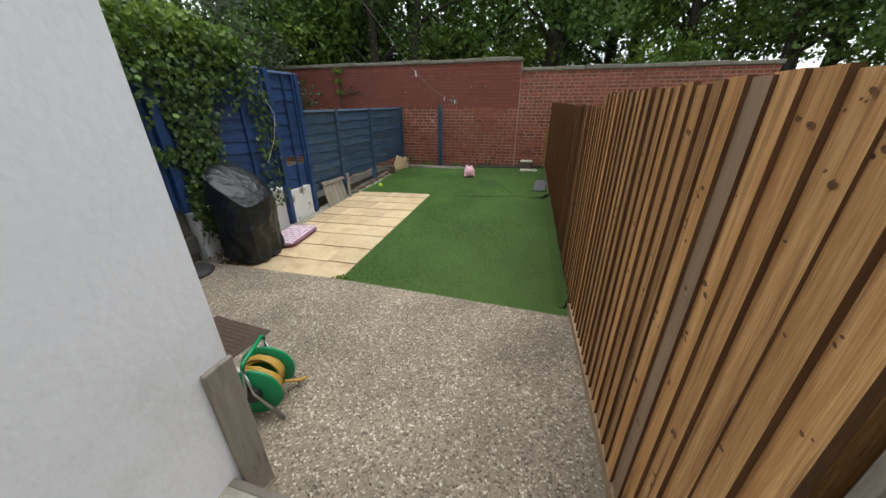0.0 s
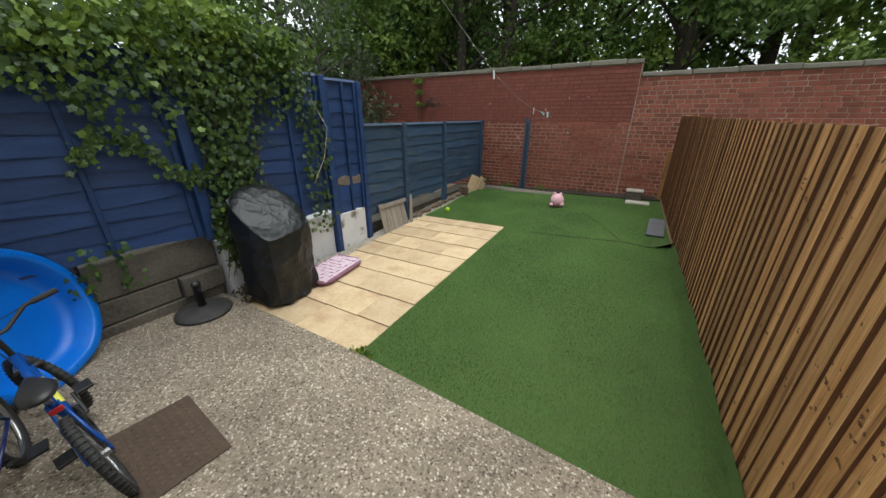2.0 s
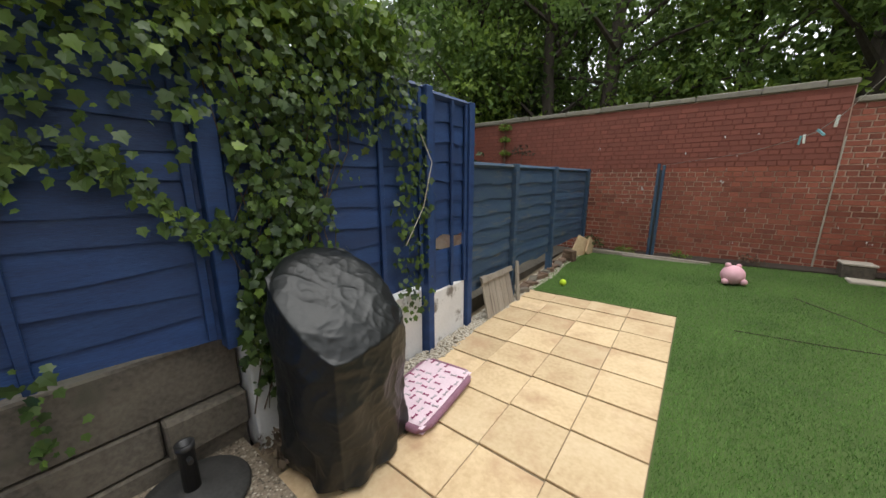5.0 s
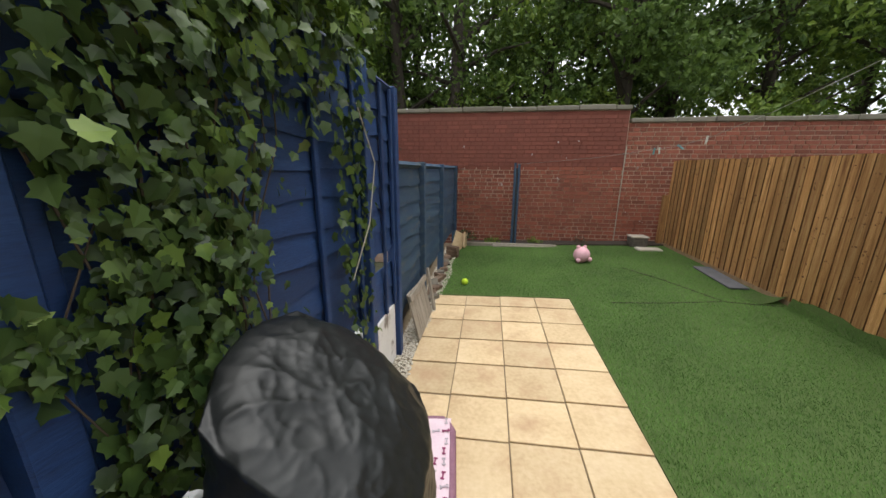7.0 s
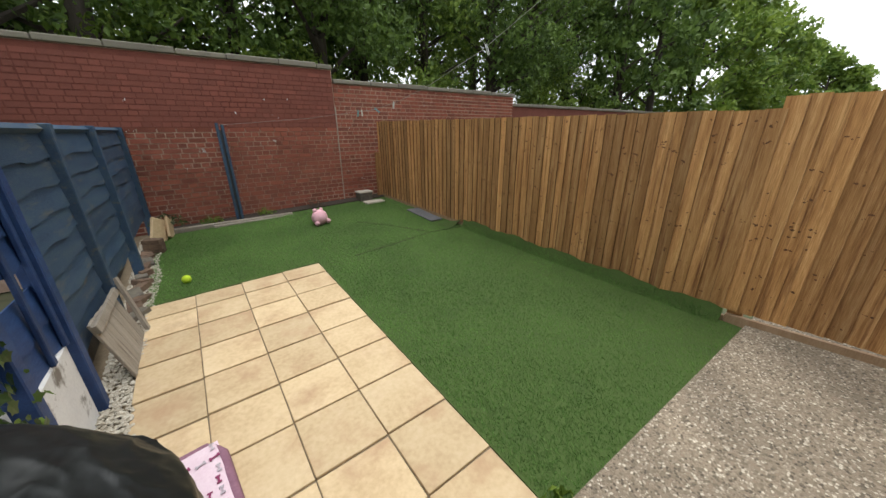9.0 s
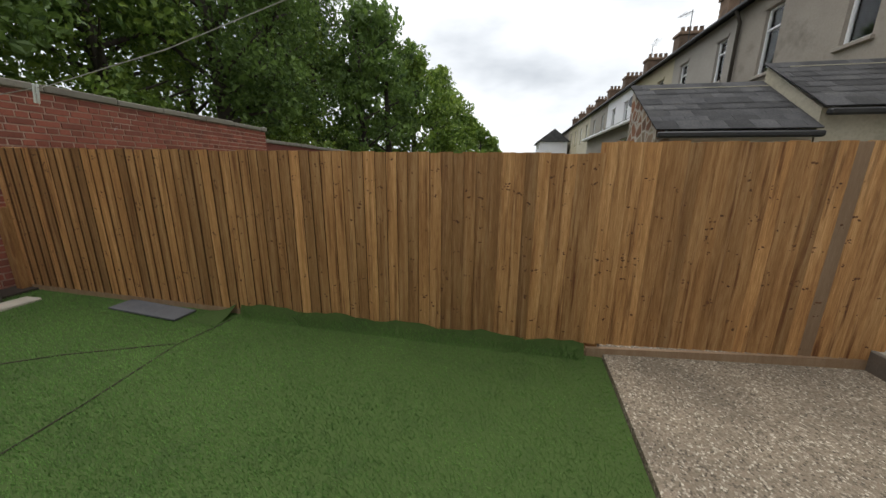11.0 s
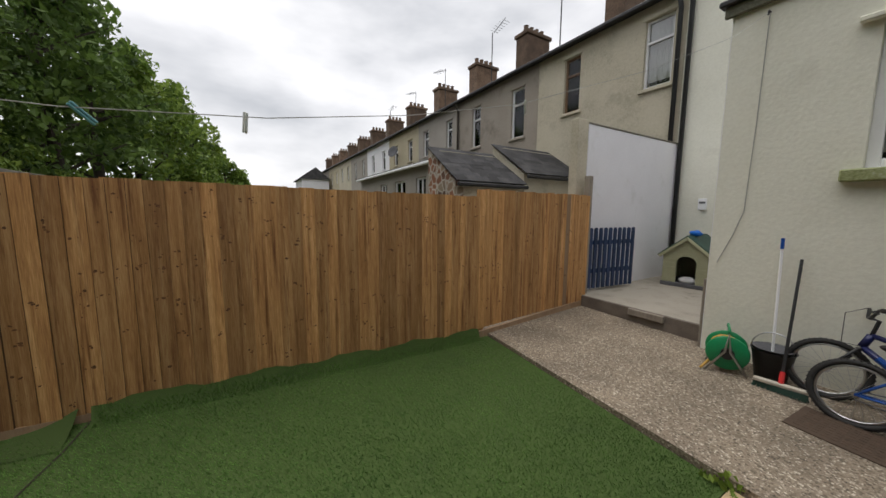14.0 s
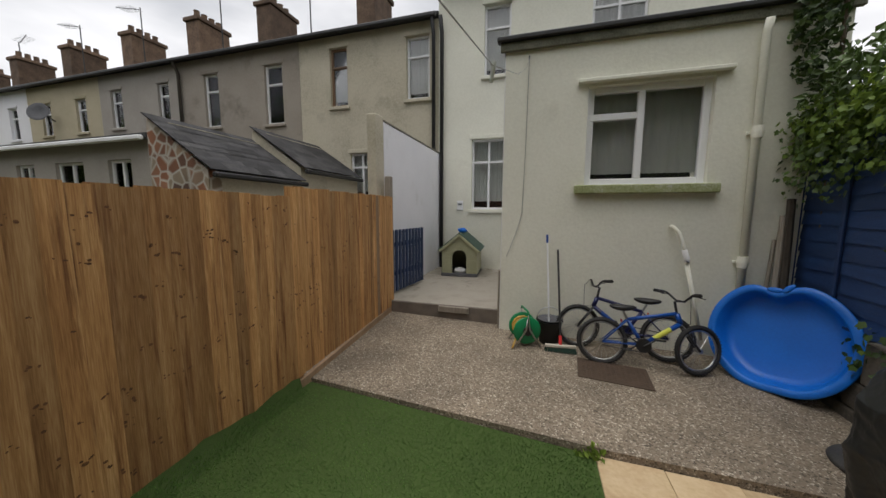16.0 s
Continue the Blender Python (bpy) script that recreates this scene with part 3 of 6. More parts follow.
def window(name, x0, x1, z0, z1, y, parent=None, split=None, transom=None, frame_mat=None, depth=0.06, sill=None, label="white plastic window", bar=0.055, curtain=True):
    """A window that faces +y, set back from the wall face: frame, panes, sill, curtain."""
    fm = frame_mat or M_upvc
    w = thing(name, label if parent is None else "", "window" if parent is None else "", kind="structure" if parent is None else "")
    if parent is not None:
        w.parent = parent
    ya, yb = y - 0.13, y - 0.13 + depth
    sx = [x0, x1] if split is None else [x0, x0 + (x1 - x0) * split, x1]
    bm = bmesh.new()
    for x in (x0, x1 - bar):
        box(bm, (x, ya, z0), (x + bar, yb, z1), None, 0.006)
    for z in (z0, z1 - bar):
        box(bm, (x0 + bar, ya, z), (x1 - bar, yb, z + bar), None, 0.006)
    if split is not None:
        box(bm, (sx[1] - bar / 2, ya + 0.003, z0 + bar), (sx[1] + bar / 2, yb + 0.003, z1 - bar), None, 0.006)
    part("frame", bm, fm, w)
    if transom is not None:
        zt = z0 + (z1 - z0) * transom[0]
        for a, b in [(sx[i], sx[i + 1]) for i in range(len(sx) - 1) if i in transom[1]]:
            part("transom", B(((a + bar * 0.5, ya + 0.004, zt - bar / 2), (b - bar * 0.5, yb + 0.006, zt + bar / 2)), bevel=0.005), fm, w)
    for a, b in zip(sx, sx[1:]):
        part("pane", B(((a + bar * 0.6, ya + 0.02, z0 + bar * 0.6), (b - bar * 0.6, ya + 0.026, z1 - bar * 0.6))), M_glass, w).visible_shadow = False
    # flat sheet in place of an interior, its shade put into the colour
    part("room", B(((x0 - 0.3, y - 1.3, z0 - 0.3), (x1 + 0.3, y - 1.25, z1 + 0.3))), M_dark, w, "near-black sheet painted as the unlit interior behind the glass")
    if curtain:
        bm = bmesh.new()
        n = 40
        zb = z0 + (z1 - z0) * 0.12
        rows = [(x0 + 0.03 + (x1 - x0 - 0.06) * i / n, y - 0.19 + 0.018 * math.sin(i * 1.9) + 0.008 * math.sin(i * 0.7)) for i in range(n + 1)]
        vs = [(bm.verts.new((a, b, zb + 0.008 * (i % 2))), bm.verts.new((a, b, z1 - 0.02))) for i, (a, b) in enumerate(rows)]
        for A, C in zip(vs, vs[1:]):
            bm.faces.new((A[0], C[0], C[1], A[1]))
        part("net_curtain", bm, M_net, w, "pale pleated net curtain", smooth=True)
    if sill:
        part("sill", B(((x0 - sill[0], y - 0.12, z0 - sill[1]), (x1 + sill[0], y + sill[2], z0 - 0.004)), bevel=0.008), sill[3], w)
    return w


wall_ext = wall_with_hole("wall_extension", -2.35, EX, -0.3, 3.55, EY - 0.22, EY, [(WX0, WX1, WZ0, WZ1)], M_render, "cream painted rendered wall of the rear extension")
wall_side = solid("wall_extension_side", B(((EX - 0.22, -5.3, -0.3), (EX, EY - 0.222, 3.55))), M_white, "white painted side wall of the extension along the passage", "wall")
part("side_paint", B(((EX + 0.001, -5.29, -0.3), (EX + 0.005, EY - 0.001, 3.545))), M_white, wall_side, "white masonry paint")
solid("roof_extension", B(((-2.4, -5.3, 3.551), (EX + 0.03, EY + 0.02, 3.60))), M_slate, "flat dark roof of the extension", "roof")
fas = solid("fascia", B(((-2.4, EY + 0.003, 3.50), (EX + 0.06, EY + 0.05, 3.60)), bevel=0.006), M_fascia, "mossy timber fascia board", "fascia")
part("roof_edge", B(((-2.4, EY - 0.02, 3.603), (EX + 0.10, EY + 0.10, 3.66)), bevel=0.012), M_gutter, fas, "dark felt roof edge")
w1 = window("window_1", WX0, WX1, WZ0, WZ1, EY, split=0.54, transom=(0.70, (1,)), label="white double-glazed window with net curtain and mossy sill", bar=0.075)
part("sill", B(((WX0 - 0.10, EY - 0.10, WZ0 - 0.105), (WX1 + 0.11, EY + 0.09, WZ0 - 0.004)), bevel=0.01), M_moss, w1, "mossy concrete sill")
part("lintel", B(((WX0 - 0.14, EY + 0.003, WZ1 + 0.03), (WX1 + 0.12, EY + 0.07, WZ1 + 0.075)), bevel=0.008), M_render, w1, "cream drip ledge")

# ---- main house and the terrace ----
FY = -5.3


def terraced_house(x0, x1, wins, wall_mat, label, eave=5.95, low=(), frames=None, group="terraced houses", sill=0.05):
    h = thing("terraced_house", label, "house", group)
    holes = [(a, b, c, d) for a, b, c, d in (*wins, *low)]
    wall_with_hole("wall", x0 + 0.004, x1 - 0.004, -0.4, eave, FY - 0.3, FY, holes, wall_mat, "", h)
    bm = bmesh.new()
    vs = [bm.verts.new(p) for p in ((x0, FY + 0.22, eave - 0.02), (x1, FY + 0.22, eave - 0.02), (x1, -9.3, eave + 2.1), (x0, -9.3, eave + 2.1), (x0, -13.3, eave), (x1, -13.3, eave))]
    bm.faces.new((vs[0], vs[1], vs[2], vs[3]))
    bm.faces.new((vs[3], vs[2], vs[5], vs[4]))
    r = bmesh.ops.extrude_face_region(bm, geom=bm.faces[:])
    for v in r["geom"]:
        if isinstance(v, bmesh.types.BMVert):
            v.co.z += 0.06
    part("roof", bm, M_slate, h, "dark slate roof")
    part("gutter", B(((x0, FY + 0.16, eave - 0.06), (x1, FY + 0.27, eave + 0.03)), bevel=0.02), M_gutter, h, "black gutter")
    part("rear_wall", B(((x0 + 0.004, -13.2, -0.4), (x1 - 0.004, -13.0, eave))), wall_mat, h)
    for i, (a, b, c, d) in enumerate((*wins, *low)):
        fm = (frames or {}).get(i)
        part("lintel", B(((a - 0.06, FY + 0.002, d + 0.002), (b + 0.06, FY + 0.03, d + 0.10)), bevel=0.01), wall_mat, h)
        window("window", a, b, c, d, FY, h, None if b - a < 0.62 else 0.5, (0.68, (0, 1)) , fm, sill=(0.06, 0.08, 0.06, wall_mat), bar=0.05, label="sash-shaped window with pale curtain", curtain=True)
    ch = part("chimney", B(((x1 - 0.55, -9.9, eave + 1.5), (x1 + 0.15, -8.5, eave + 3.35)), bevel=0.015), M_chimney, h, "sooty brick chimney stack")
    part("chimney_cap", B(((x1 - 0.62, -9.97, eave + 3.36), (x1 + 0.22, -8.43, eave + 3.52)), bevel=0.02), M_chimney, ch)
    for q in range(4):
        bm = lathe(bmesh.new(), [(0.13, 0), (0.15, 0.05), (0.12, 0.1), (0.10, 0.3), (0.12, 0.33)], 10, Matrix.Translation((x1 - 0.2, -9.7 + q * 0.32, eave + 3.52)))
        part("chimney_pot", bm, M_chimney, ch)
    return h


M_cream2 = surface("weathered_cream_render", [(0.42, 0.385, 0.29), (0.53, 0.485, 0.375), (0.58, 0.535, 0.425)], 1.2, 0.9, 0.3, 30, vary=0, stain=((0.30, 0.27, 0.20), 1.6, 0.55, 0.8))
M_grey2 = surface("grey_brown_render", [(0.28, 0.245, 0.205), (0.37, 0.33, 0.28)], 1.2, 0.9, 0.3, 30, vary=0, stain=((0.16, 0.14, 0.115), 1.8, 0.55, 0.8))
M_grey3 = surface("mid_grey_render", [(0.31, 0.285, 0.25), (0.40, 0.37, 0.33)], 1.2, 0.9, 0.3, 30, vary=0)
M_buff = surface("buff_render", [(0.42, 0.37, 0.25), (0.52, 0.46, 0.33)], 1.2, 0.9, 0.3, 30, vary=0)
own = terraced_house(-3.0, 2.80, [(-1.45, -0.45, 4.75, 6.12), (1.16, 1.74, 4.58, 6.05)], M_render, "cream rendered terraced house with a tall rear window", eave=6.6, low=[(1.20, 1.99, 1.62, 3.22)])
terraced_house(2.80, 6.64, [(3.02, 3.60, 4.24, 5.66), (5.21, 5.71, 4.24, 5.66)], M_cream2, "stained cream rendered terraced house", low=[(4.55, 5.19, 1.95, 3.05)], frames={1: M_brownframe})
terraced_house(6.64, 10.97, [(7.21, 7.81, 3.95, 5.5), (9.46, 10.01, 4.02, 5.5)], M_grey2, "grey-brown rendered terraced house")
terraced_house(10.97, 14.62, [(11.44, 11.92, 4.30, 5.45), (13.55, 14.09, 4.25, 5.45)], M_grey3, "mid grey rendered terraced house")
terraced_house(14.62, 18.60, [(15.35, 15.9, 4.23, 5.34), (17.3, 17.85, 4.23, 5.34)], M_buff, "buff rendered terraced house")
ROW = ((M_white, "white painted terraced house"), (M_grey3, "mid grey rendered terraced house"), (M_cream2, "stained cream rendered terraced house"), (M_buff, "buff rendered terraced house"), (M_grey2, "grey-brown rendered terraced house"))
for i in range(8):
    a = 18.60 + 4.3 * i
    terraced_house(a, a + 4.3, [(a + 0.7, a + 1.25, 4.2, 5.35), (a + 2.75, a + 3.3, 4.2, 5.35)], ROW[i % 5][0], ROW[i % 5][1])

# white party wall of the passage
pw = solid("wall_passage", B(((2.76, -5.29, -0.3), (2.90, -2.36, 2.93)), bevel=0.006), M_white, "white painted party wall beside the passage", "wall")
part("pier", B(((2.762, -2.355, -0.3), (2.91, -2.1, 2.99)), bevel=0.01), M_cream2, pw, "rendered cream pier at the end of the wall")
part("wall_top", B(((2.75, -5.29, 2.933), (2.91, -2.365, 2.96)), bevel=0.006), M_coping, pw)


# ---- outbuildings behind the timber fence ----
def mono_roof(x_eave, x_ridge, y0, y1, ze, zr, gable_mat, wall_mat, label):
    o = thing("outbuilding", label, "outbuilding", "slate-roofed outbuildings")
    bm = bmesh.new()
    for ya, yb in ((y0, y0 - 0.2),):
        pts = [(x_eave, -0.4), (x_eave, ze), (x_ridge, zr), (x_ridge + 0.02, zr), (x_ridge + 0.02, -0.4)]
        A = [bm.verts.new((x, ya, z)) for x, z in pts]
        C = [bm.verts.new((x, yb, z)) for x, z in pts]
        bm.faces.new(A)
        bm.faces.new(C[::-1])
        for i in range(5):
            bm.faces.new((A[i], A[(i + 1) % 5], C[(i + 1) % 5], C[i]))
    part("gable_wall", bm, gable_mat, o, "rough stone gable patched with brick")
    part("side_wall", B(((x_eave, y1, -0.4), (x_eave + 0.15, y0 - 0.202, ze - 0.02))), wall_mat, o)
    n = 8
    L = math.hypot(x_ridge - x_eave + 0.1, zr - ze + 0.06)
    sl = math.atan2(zr - ze, x_ridge - x_eave)
    for i in range(n):
        yy = y0 + 0.06
        j = 0
        while yy > y1 + 0.02:
            w = 0.30 if not (j == 0 and i % 2) else 0.15
            e = max(yy - w, y1)
            m = Matrix.Translation((x_eave - 0.12, 0, ze - 0.03)) @ Matrix.Rotation(-sl, 4, "Y")
            part("slate", B(((L * i / n, e + 0.004, 0.03), (L * (i + 1) / n + 0.05, yy, 0.045)), m=m @ Matrix.Translation((0, 0, 0.0)) @ Matrix.Rotation(radians(1.6), 4, "Y")), M_slate, o)
            yy, j = e, j + 1
    part("rear_wall", B(((x_ridge - 0.15, y1, -0.4), (x_ridge, y0 - 0.202, zr - 0.03))), wall_mat, o)
    part("gutter", B(((x_eave - 0.2, y1, ze - 0.11), (x_eave - 0.11, y0 + 0.04, ze - 0.03)), bevel=0.02), M_gutter, o)
    return o


mono_roof(5.0, 6.13, -1.29, -3.18, 2.16, 2.96, M_stone, M_cream2, "old stone outbuilding with a slate roof")
mono_roof(5.0, 6.14, -3.20, -5.28, 2.42, 3.22, M_cream2, M_cream2, "rendered lean-to outbuilding with a slate roof")
ann = thing("rear_extension", "long grey rear extension with a flat roof", "extension")
holes = [(9.5, 10.3, 1.9, 2.75), (11.2, 12.3, 1.9, 2.75), (13.2, 14.0, 1.9, 2.75)]
wall_with_hole("wall", 8.9, 17.0, -0.4, 3.15, -3.3, -3.0, holes, M_grey3, "", ann)
part("end_wall", B(((8.9, -5.28, -0.4), (9.1, -3.302, 3.15))), M_grey3, ann)
part("roof", B(((8.7, -5.28, 3.152), (17.1, -2.85, 3.26))), M_gutter, ann, "dark flat roof")
part("gutter", B(((8.75, -2.845, 3.10), (17.0, -2.74, 3.2)), bevel=0.02), M_upvc, ann, "white gutter")
for h in holes:
    window("window", *h, -3.0, ann, 0.5, None, bar=0.06, label="white plastic window", curtain=False)
far = thing("end_house", "white rendered house at the far end of the lane", "house")
part("wall", B(((34.5, -5.0, -0.4), (39, -2.4, 4.7))), M_white, far)
bm = bmesh.new()
A = [bm.verts.new(p) for p in ((34.3, -5.2, 4.7), (34.3, -2.1, 4.7), (34.3, -3.7, 5.9), (39.2, -5.2, 4.7), (39.2, -2.1, 4.7), (39.2, -3.7, 5.9))]
for q in ((0, 1, 2), (3, 5, 4), (0, 2, 5, 3), (1, 4, 5, 2), (0, 3, 4, 1)):
    bm.faces.new([A[i] for i in q])
part("roof", bm, M_slate, far)
window("window", 35.6, 37.0, 2.6, 4.2, -2.25, far, 0.5, None, curtain=False)


# ---- trees behind the wall ----
def leaf_cloud(rg, blobs, count, size, squash=0.8):
    """Many small bent leaves spread over clumps."""
    verts, faces = [], []
    w = np.array([b[3] ** 2 for b in blobs])
    w = w / w.sum()
    pick = rg.choice(len(blobs), count, p=w)
    for i in pick:
        cx, cy, cz_, r = blobs[i]
        d = rg.normal(0, 1, 3)
        d /= np.linalg.norm(d) + 1e-9
        rr = r * (0.45 + 0.6 * rg.uniform(0, 1) ** 0.6)
        p = np.array((cx, cy, cz_)) + d * rr * np.array((1, 1, squash))
        s = size * rg.uniform(0.6, 1.35)
        a = rg.normal(0, 1, 3) + np.array((0, 0, -0.5))
        a /= np.linalg.norm(a) + 1e-9
        nrm = d + rg.normal(0, 0.6, 3) + np.array((0, 0, 0.5))
        b = np.cross(a, nrm)
        b /= np.linalg.norm(b) + 1e-9
        c = np.cross(b, a)
        k = len(verts)
        verts += [tuple(p - a * s * 0.5), tuple(p + b * s * 0.34 + c * s * 0.08), tuple(p + a * s * 0.6 - c * s * 0.1), tuple(p - b * s * 0.34 + c * s * 0.08)]
        faces += [(k, k + 1, k + 2), (k, k + 2, k + 3)]
    return verts, faces


def tree(x, y, h, spread, count, leaf, seed, low=0.25, size=0.17, label="tall leafy woodland tree", lean=0.0):
    rg = np.random.RandomState(seed)
    t = thing("tree", label, "tree", "trees behind the wall")
    bm = bmesh.new()
    pts = [(x + lean * q * h + 0.15 * math.sin(q * 5 + seed), y + 0.12 * math.cos(q * 4 + seed), -0.5 + q * h * 0.85) for q in (0, 0.2, 0.4, 0.6, 0.8, 1.0)]
    tube(bm, pts, [0.022 * h, 0.019 * h, 0.016 * h, 0.012 * h, 0.007 * h, 0.003 * h], 8)
    part("trunk", bm, M_bark, t, smooth=True)
    blobs = []
    n = int(9 + h * 1.6)
    for i in range(n):
        q = low + (1 - low) * (i + rg.uniform(0, 1)) / n
        a = rg.uniform(0, 6.283)
        prof = math.sin(min(1.0, (q - low) / (1 - low) * 0.85 + 0.18) * math.pi) ** 0.6
        L = spread * prof * rg.uniform(0.5, 1.0)
        b0 = Vector((x + lean * q * h, y, q * h * 0.8))
        b1 = b0 + Vector((math.cos(a) * L, math.sin(a) * L, 0.25 * L + 0.1 * h * rg.uniform(0, 1)))
        bm = tube(bmesh.new(), [b0, (b0 + b1) / 2 + Vector((0, 0, 0.1)), b1], [0.007 * h, 0.004 * h, 0.0015 * h], 5)
        part("limb", bm, M_bark, t)
        for e in range(3):
            f = rg.uniform(0.45, 1.05)
            c = b0.lerp(b1, f)
            blobs.append((c.x + rg.normal(0, 0.3), c.y + rg.normal(0, 0.3), c.z + rg.normal(0, 0.25), spread * rg.uniform(0.18, 0.38)))
    v, f = leaf_cloud(rg, blobs, count, size)
    ob = raw("crown", v, f, leaf, t)
    tagged(ob, kind="stuff")
    return t


rng = random.Random(21)
for i, x in enumerate((-8.6, -6.6, -4.9, -3.3, -1.6, 0.2, 2.0, 3.9, 5.6, 7.6, 9.6, 11.8, 13.6)):
    tree(x + rng.uniform(-0.3, 0.3), 8.6 + rng.uniform(-0.6, 1.6), rng.uniform(8.6, 10.8), rng.uniform(1.9, 2.5), 9500, (M_leaf_wood, M_leaf_wood, M_leaf_bright)[i % 3], 30 + i, 0.12 if x < 2.5 else 0.30, 0.125)
for i, x in enumerate((-10, -7, -4, -1, 2.2, 5.2, 8.2, 11.2, 14.5)):
    tree(x, 12.5 + rng.uniform(-0.8, 1.5), rng.uniform(10.5, 13), 2.7, 6500, M_leaf_wood, 60 + i, 0.1 if x < 2 else 0.28, 0.18)
for i, (x, h) in enumerate(((15.5, 10.6), (18.5, 10.9), (22, 11.0), (26.5, 10.8), (32, 10.2), (39, 9.8), (48, 9.2), (60, 8.8))):
    tree(x, 7.9 - 0.096 * (x - 14) + rng.uniform(-0.3, 0.3), h, 2.5, 4600, (M_leaf_wood, M_leaf_bright)[i > 1], 90 + i, 0.06, 0.2 + 0.004 * x, "roadside tree further along the lane")
for i, (x, y, h, sp) in enumerate(((-5.6, 8.2, 9.5, 2.6), (-7.6, 5.2, 8.6, 2.6), (-4.2, 10.6, 11.0, 2.8), (-9.5, 9.5, 10.0, 2.8), (-8.2, 1.8, 7.6, 2.3))):
    tree(x, y, h, sp, 5200, M_leaf_wood, 160 + i, 0.08, 0.18)
# shrubs close behind the wall and behind the blue fence
for i, (x, y, h, sp, lf) in enumerate(((-5.0, 4.2, 4.4, 1.5, M_leaf_grey), (-3.9, 8.3, 4.8, 1.6, M_leaf_grey), (-1.2, 8.1, 4.1, 1.2, M_leaf_bright), (4.8, 7.5, 3.4, 0.9, M_leaf_bright), (9.5, 7.6, 3.6, 1.2, M_leaf_bright), (12.5, 7.8, 3.6, 1.2, M_leaf_bright), (-6.2, 2.2, 4.6, 1.6, M_leaf_wood), (-5.4, -0.5, 4.0, 1.4, M_leaf_wood))):
    tree(x, y, h, sp, 2600, lf, 130 + i, 0.15, 0.12, "bushy shrub behind the garden boundary")

# turf turned up along the foot of the timber fence
bm = bmesh.new()
rows_ = []
for i in range(34):
    yy = 0.02 + i * 0.1
    u = 0.125 + 0.018 * math.sin(i * 0.9) + 0.01 * math.sin(i * 2.3)
    rows_.append([bm.verts.new((fx(yy) - 0.12, yy, gz(fx(yy), yy) + 0.003)), bm.verts.new((fx(yy) - 0.055, yy, gz(fx(yy), yy) + 0.022)), bm.verts.new((fx(yy) - 0.027, yy, gz(fx(yy), yy) + u))])
for A, C in zip(rows_, rows_[1:]):
    for e in (0, 1):
        bm.faces.new((A[e], A[e + 1], C[e + 1], C[e]))
part("turned_up_edge", bm, M_turf, turf, "turf edge turned up against the fence", smooth=True)
ne = 6500
ey_ = gr.uniform(0.02, 3.3, ne)
et = gr.uniform(0, 1, ne)
ex_ = 2.47 - 0.045 * ey_ - 0.12 + 0.095 * et
ez = 0.032 * ex_ + 0.046 * ey_ - 0.103 + 0.105 * et ** 2
V = np.empty((ne, 3, 3))
V[:, 0] = np.c_[ex_, ey_ + 0.002, ez]
V[:, 1] = np.c_[ex_, ey_ - 0.002, ez]
V[:, 2] = np.c_[ex_ + gr.normal(-0.008, 0.008, ne), ey_ + gr.normal(0, 0.008, ne), ez + gr.uniform(0.012, 0.03, ne)]
ob = raw("turf_pile", V.reshape(-1, 3).tolist(), np.arange(ne * 3).reshape(-1, 3).tolist(), M_blade, turf)
tagged(ob, kind="stuff")

# ---- things in the garden ----
M_pool = surface("blue_plastic", [(0.004, 0.13, 0.56), (0.006, 0.17, 0.68)], 3, 0.38, 0.03, 40, vary=0)
M_cover = surface("black_green_tarpaulin", [(0.004, 0.005, 0.0055), (0.007, 0.0085, 0.009), (0.011, 0.0135, 0.014)], 5, 0.42, 0.15, 90, vary=0, gloss=(0.36, 0.50), spec=0.5, dist=0.002)
M_pink = surface("pink_print_fabric", [(0.62, 0.46, 0.53), (0.72, 0.58, 0.64)], 9, 0.9, 0.2, 80)
M_plum = surface("plum_piping", [(0.22, 0.10, 0.15), (0.32, 0.16, 0.22)], 9, 0.8, 0.2, 80)
M_bone = surface("printed_bone", [(0.22, 0.035, 0.10), (0.32, 0.06, 0.15)], 9, 0.9, 0.1, 80)
M_bone2 = surface("printed_grey_bone", [(0.40, 0.34, 0.38), (0.48, 0.42, 0.46)], 9, 0.9, 0.1, 80)
M_rubber = surface("tyre_rubber", [(0.012, 0.012, 0.012), (0.028, 0.027, 0.026)], 20, 0.75, 0.3, 90)
M_blackpl = surface("black_plastic", [(0.012, 0.012, 0.013), (0.024, 0.024, 0.025)], 9, 0.45, 0.1, 60)
M_chrome = surface("bare_metal", [(0.42, 0.42, 0.42), (0.58, 0.58, 0.58)], 9, 0.32, 0.05, 60, metal=1.0)
M_bikeblue = surface("bike_blue_paint", [(0.006, 0.055, 0.26), (0.010, 0.075, 0.34)], 6, 0.3, 0.02, 60)
M_bikenavy = surface("bike_navy_paint", [(0.010, 0.014, 0.07), (0.014, 0.02, 0.10)], 6, 0.3, 0.02, 60)
M_yellow = surface("yellow_decal", [(0.55, 0.55, 0.06), (0.62, 0.62, 0.10)], 6, 0.4, 0.0)
M_green = surface("green_plastic", [(0.006, 0.20, 0.07), (0.010, 0.27, 0.10)], 6, 0.4, 0.05, 60)
M_hose = surface("yellow_hose", [(0.46, 0.27, 0.045), (0.58, 0.36, 0.07)], 9, 0.5, 0.05, 60)
M_mat = surface("brown_rubber_mat", [(0.055, 0.035, 0.022), (0.095, 0.062, 0.04)], 8, 0.85, 0.4, 60)
M_ball = surface("tennis_ball_felt", [(0.42, 0.60, 0.02), (0.52, 0.70, 0.04)], 20, 0.9, 0.3, 90)
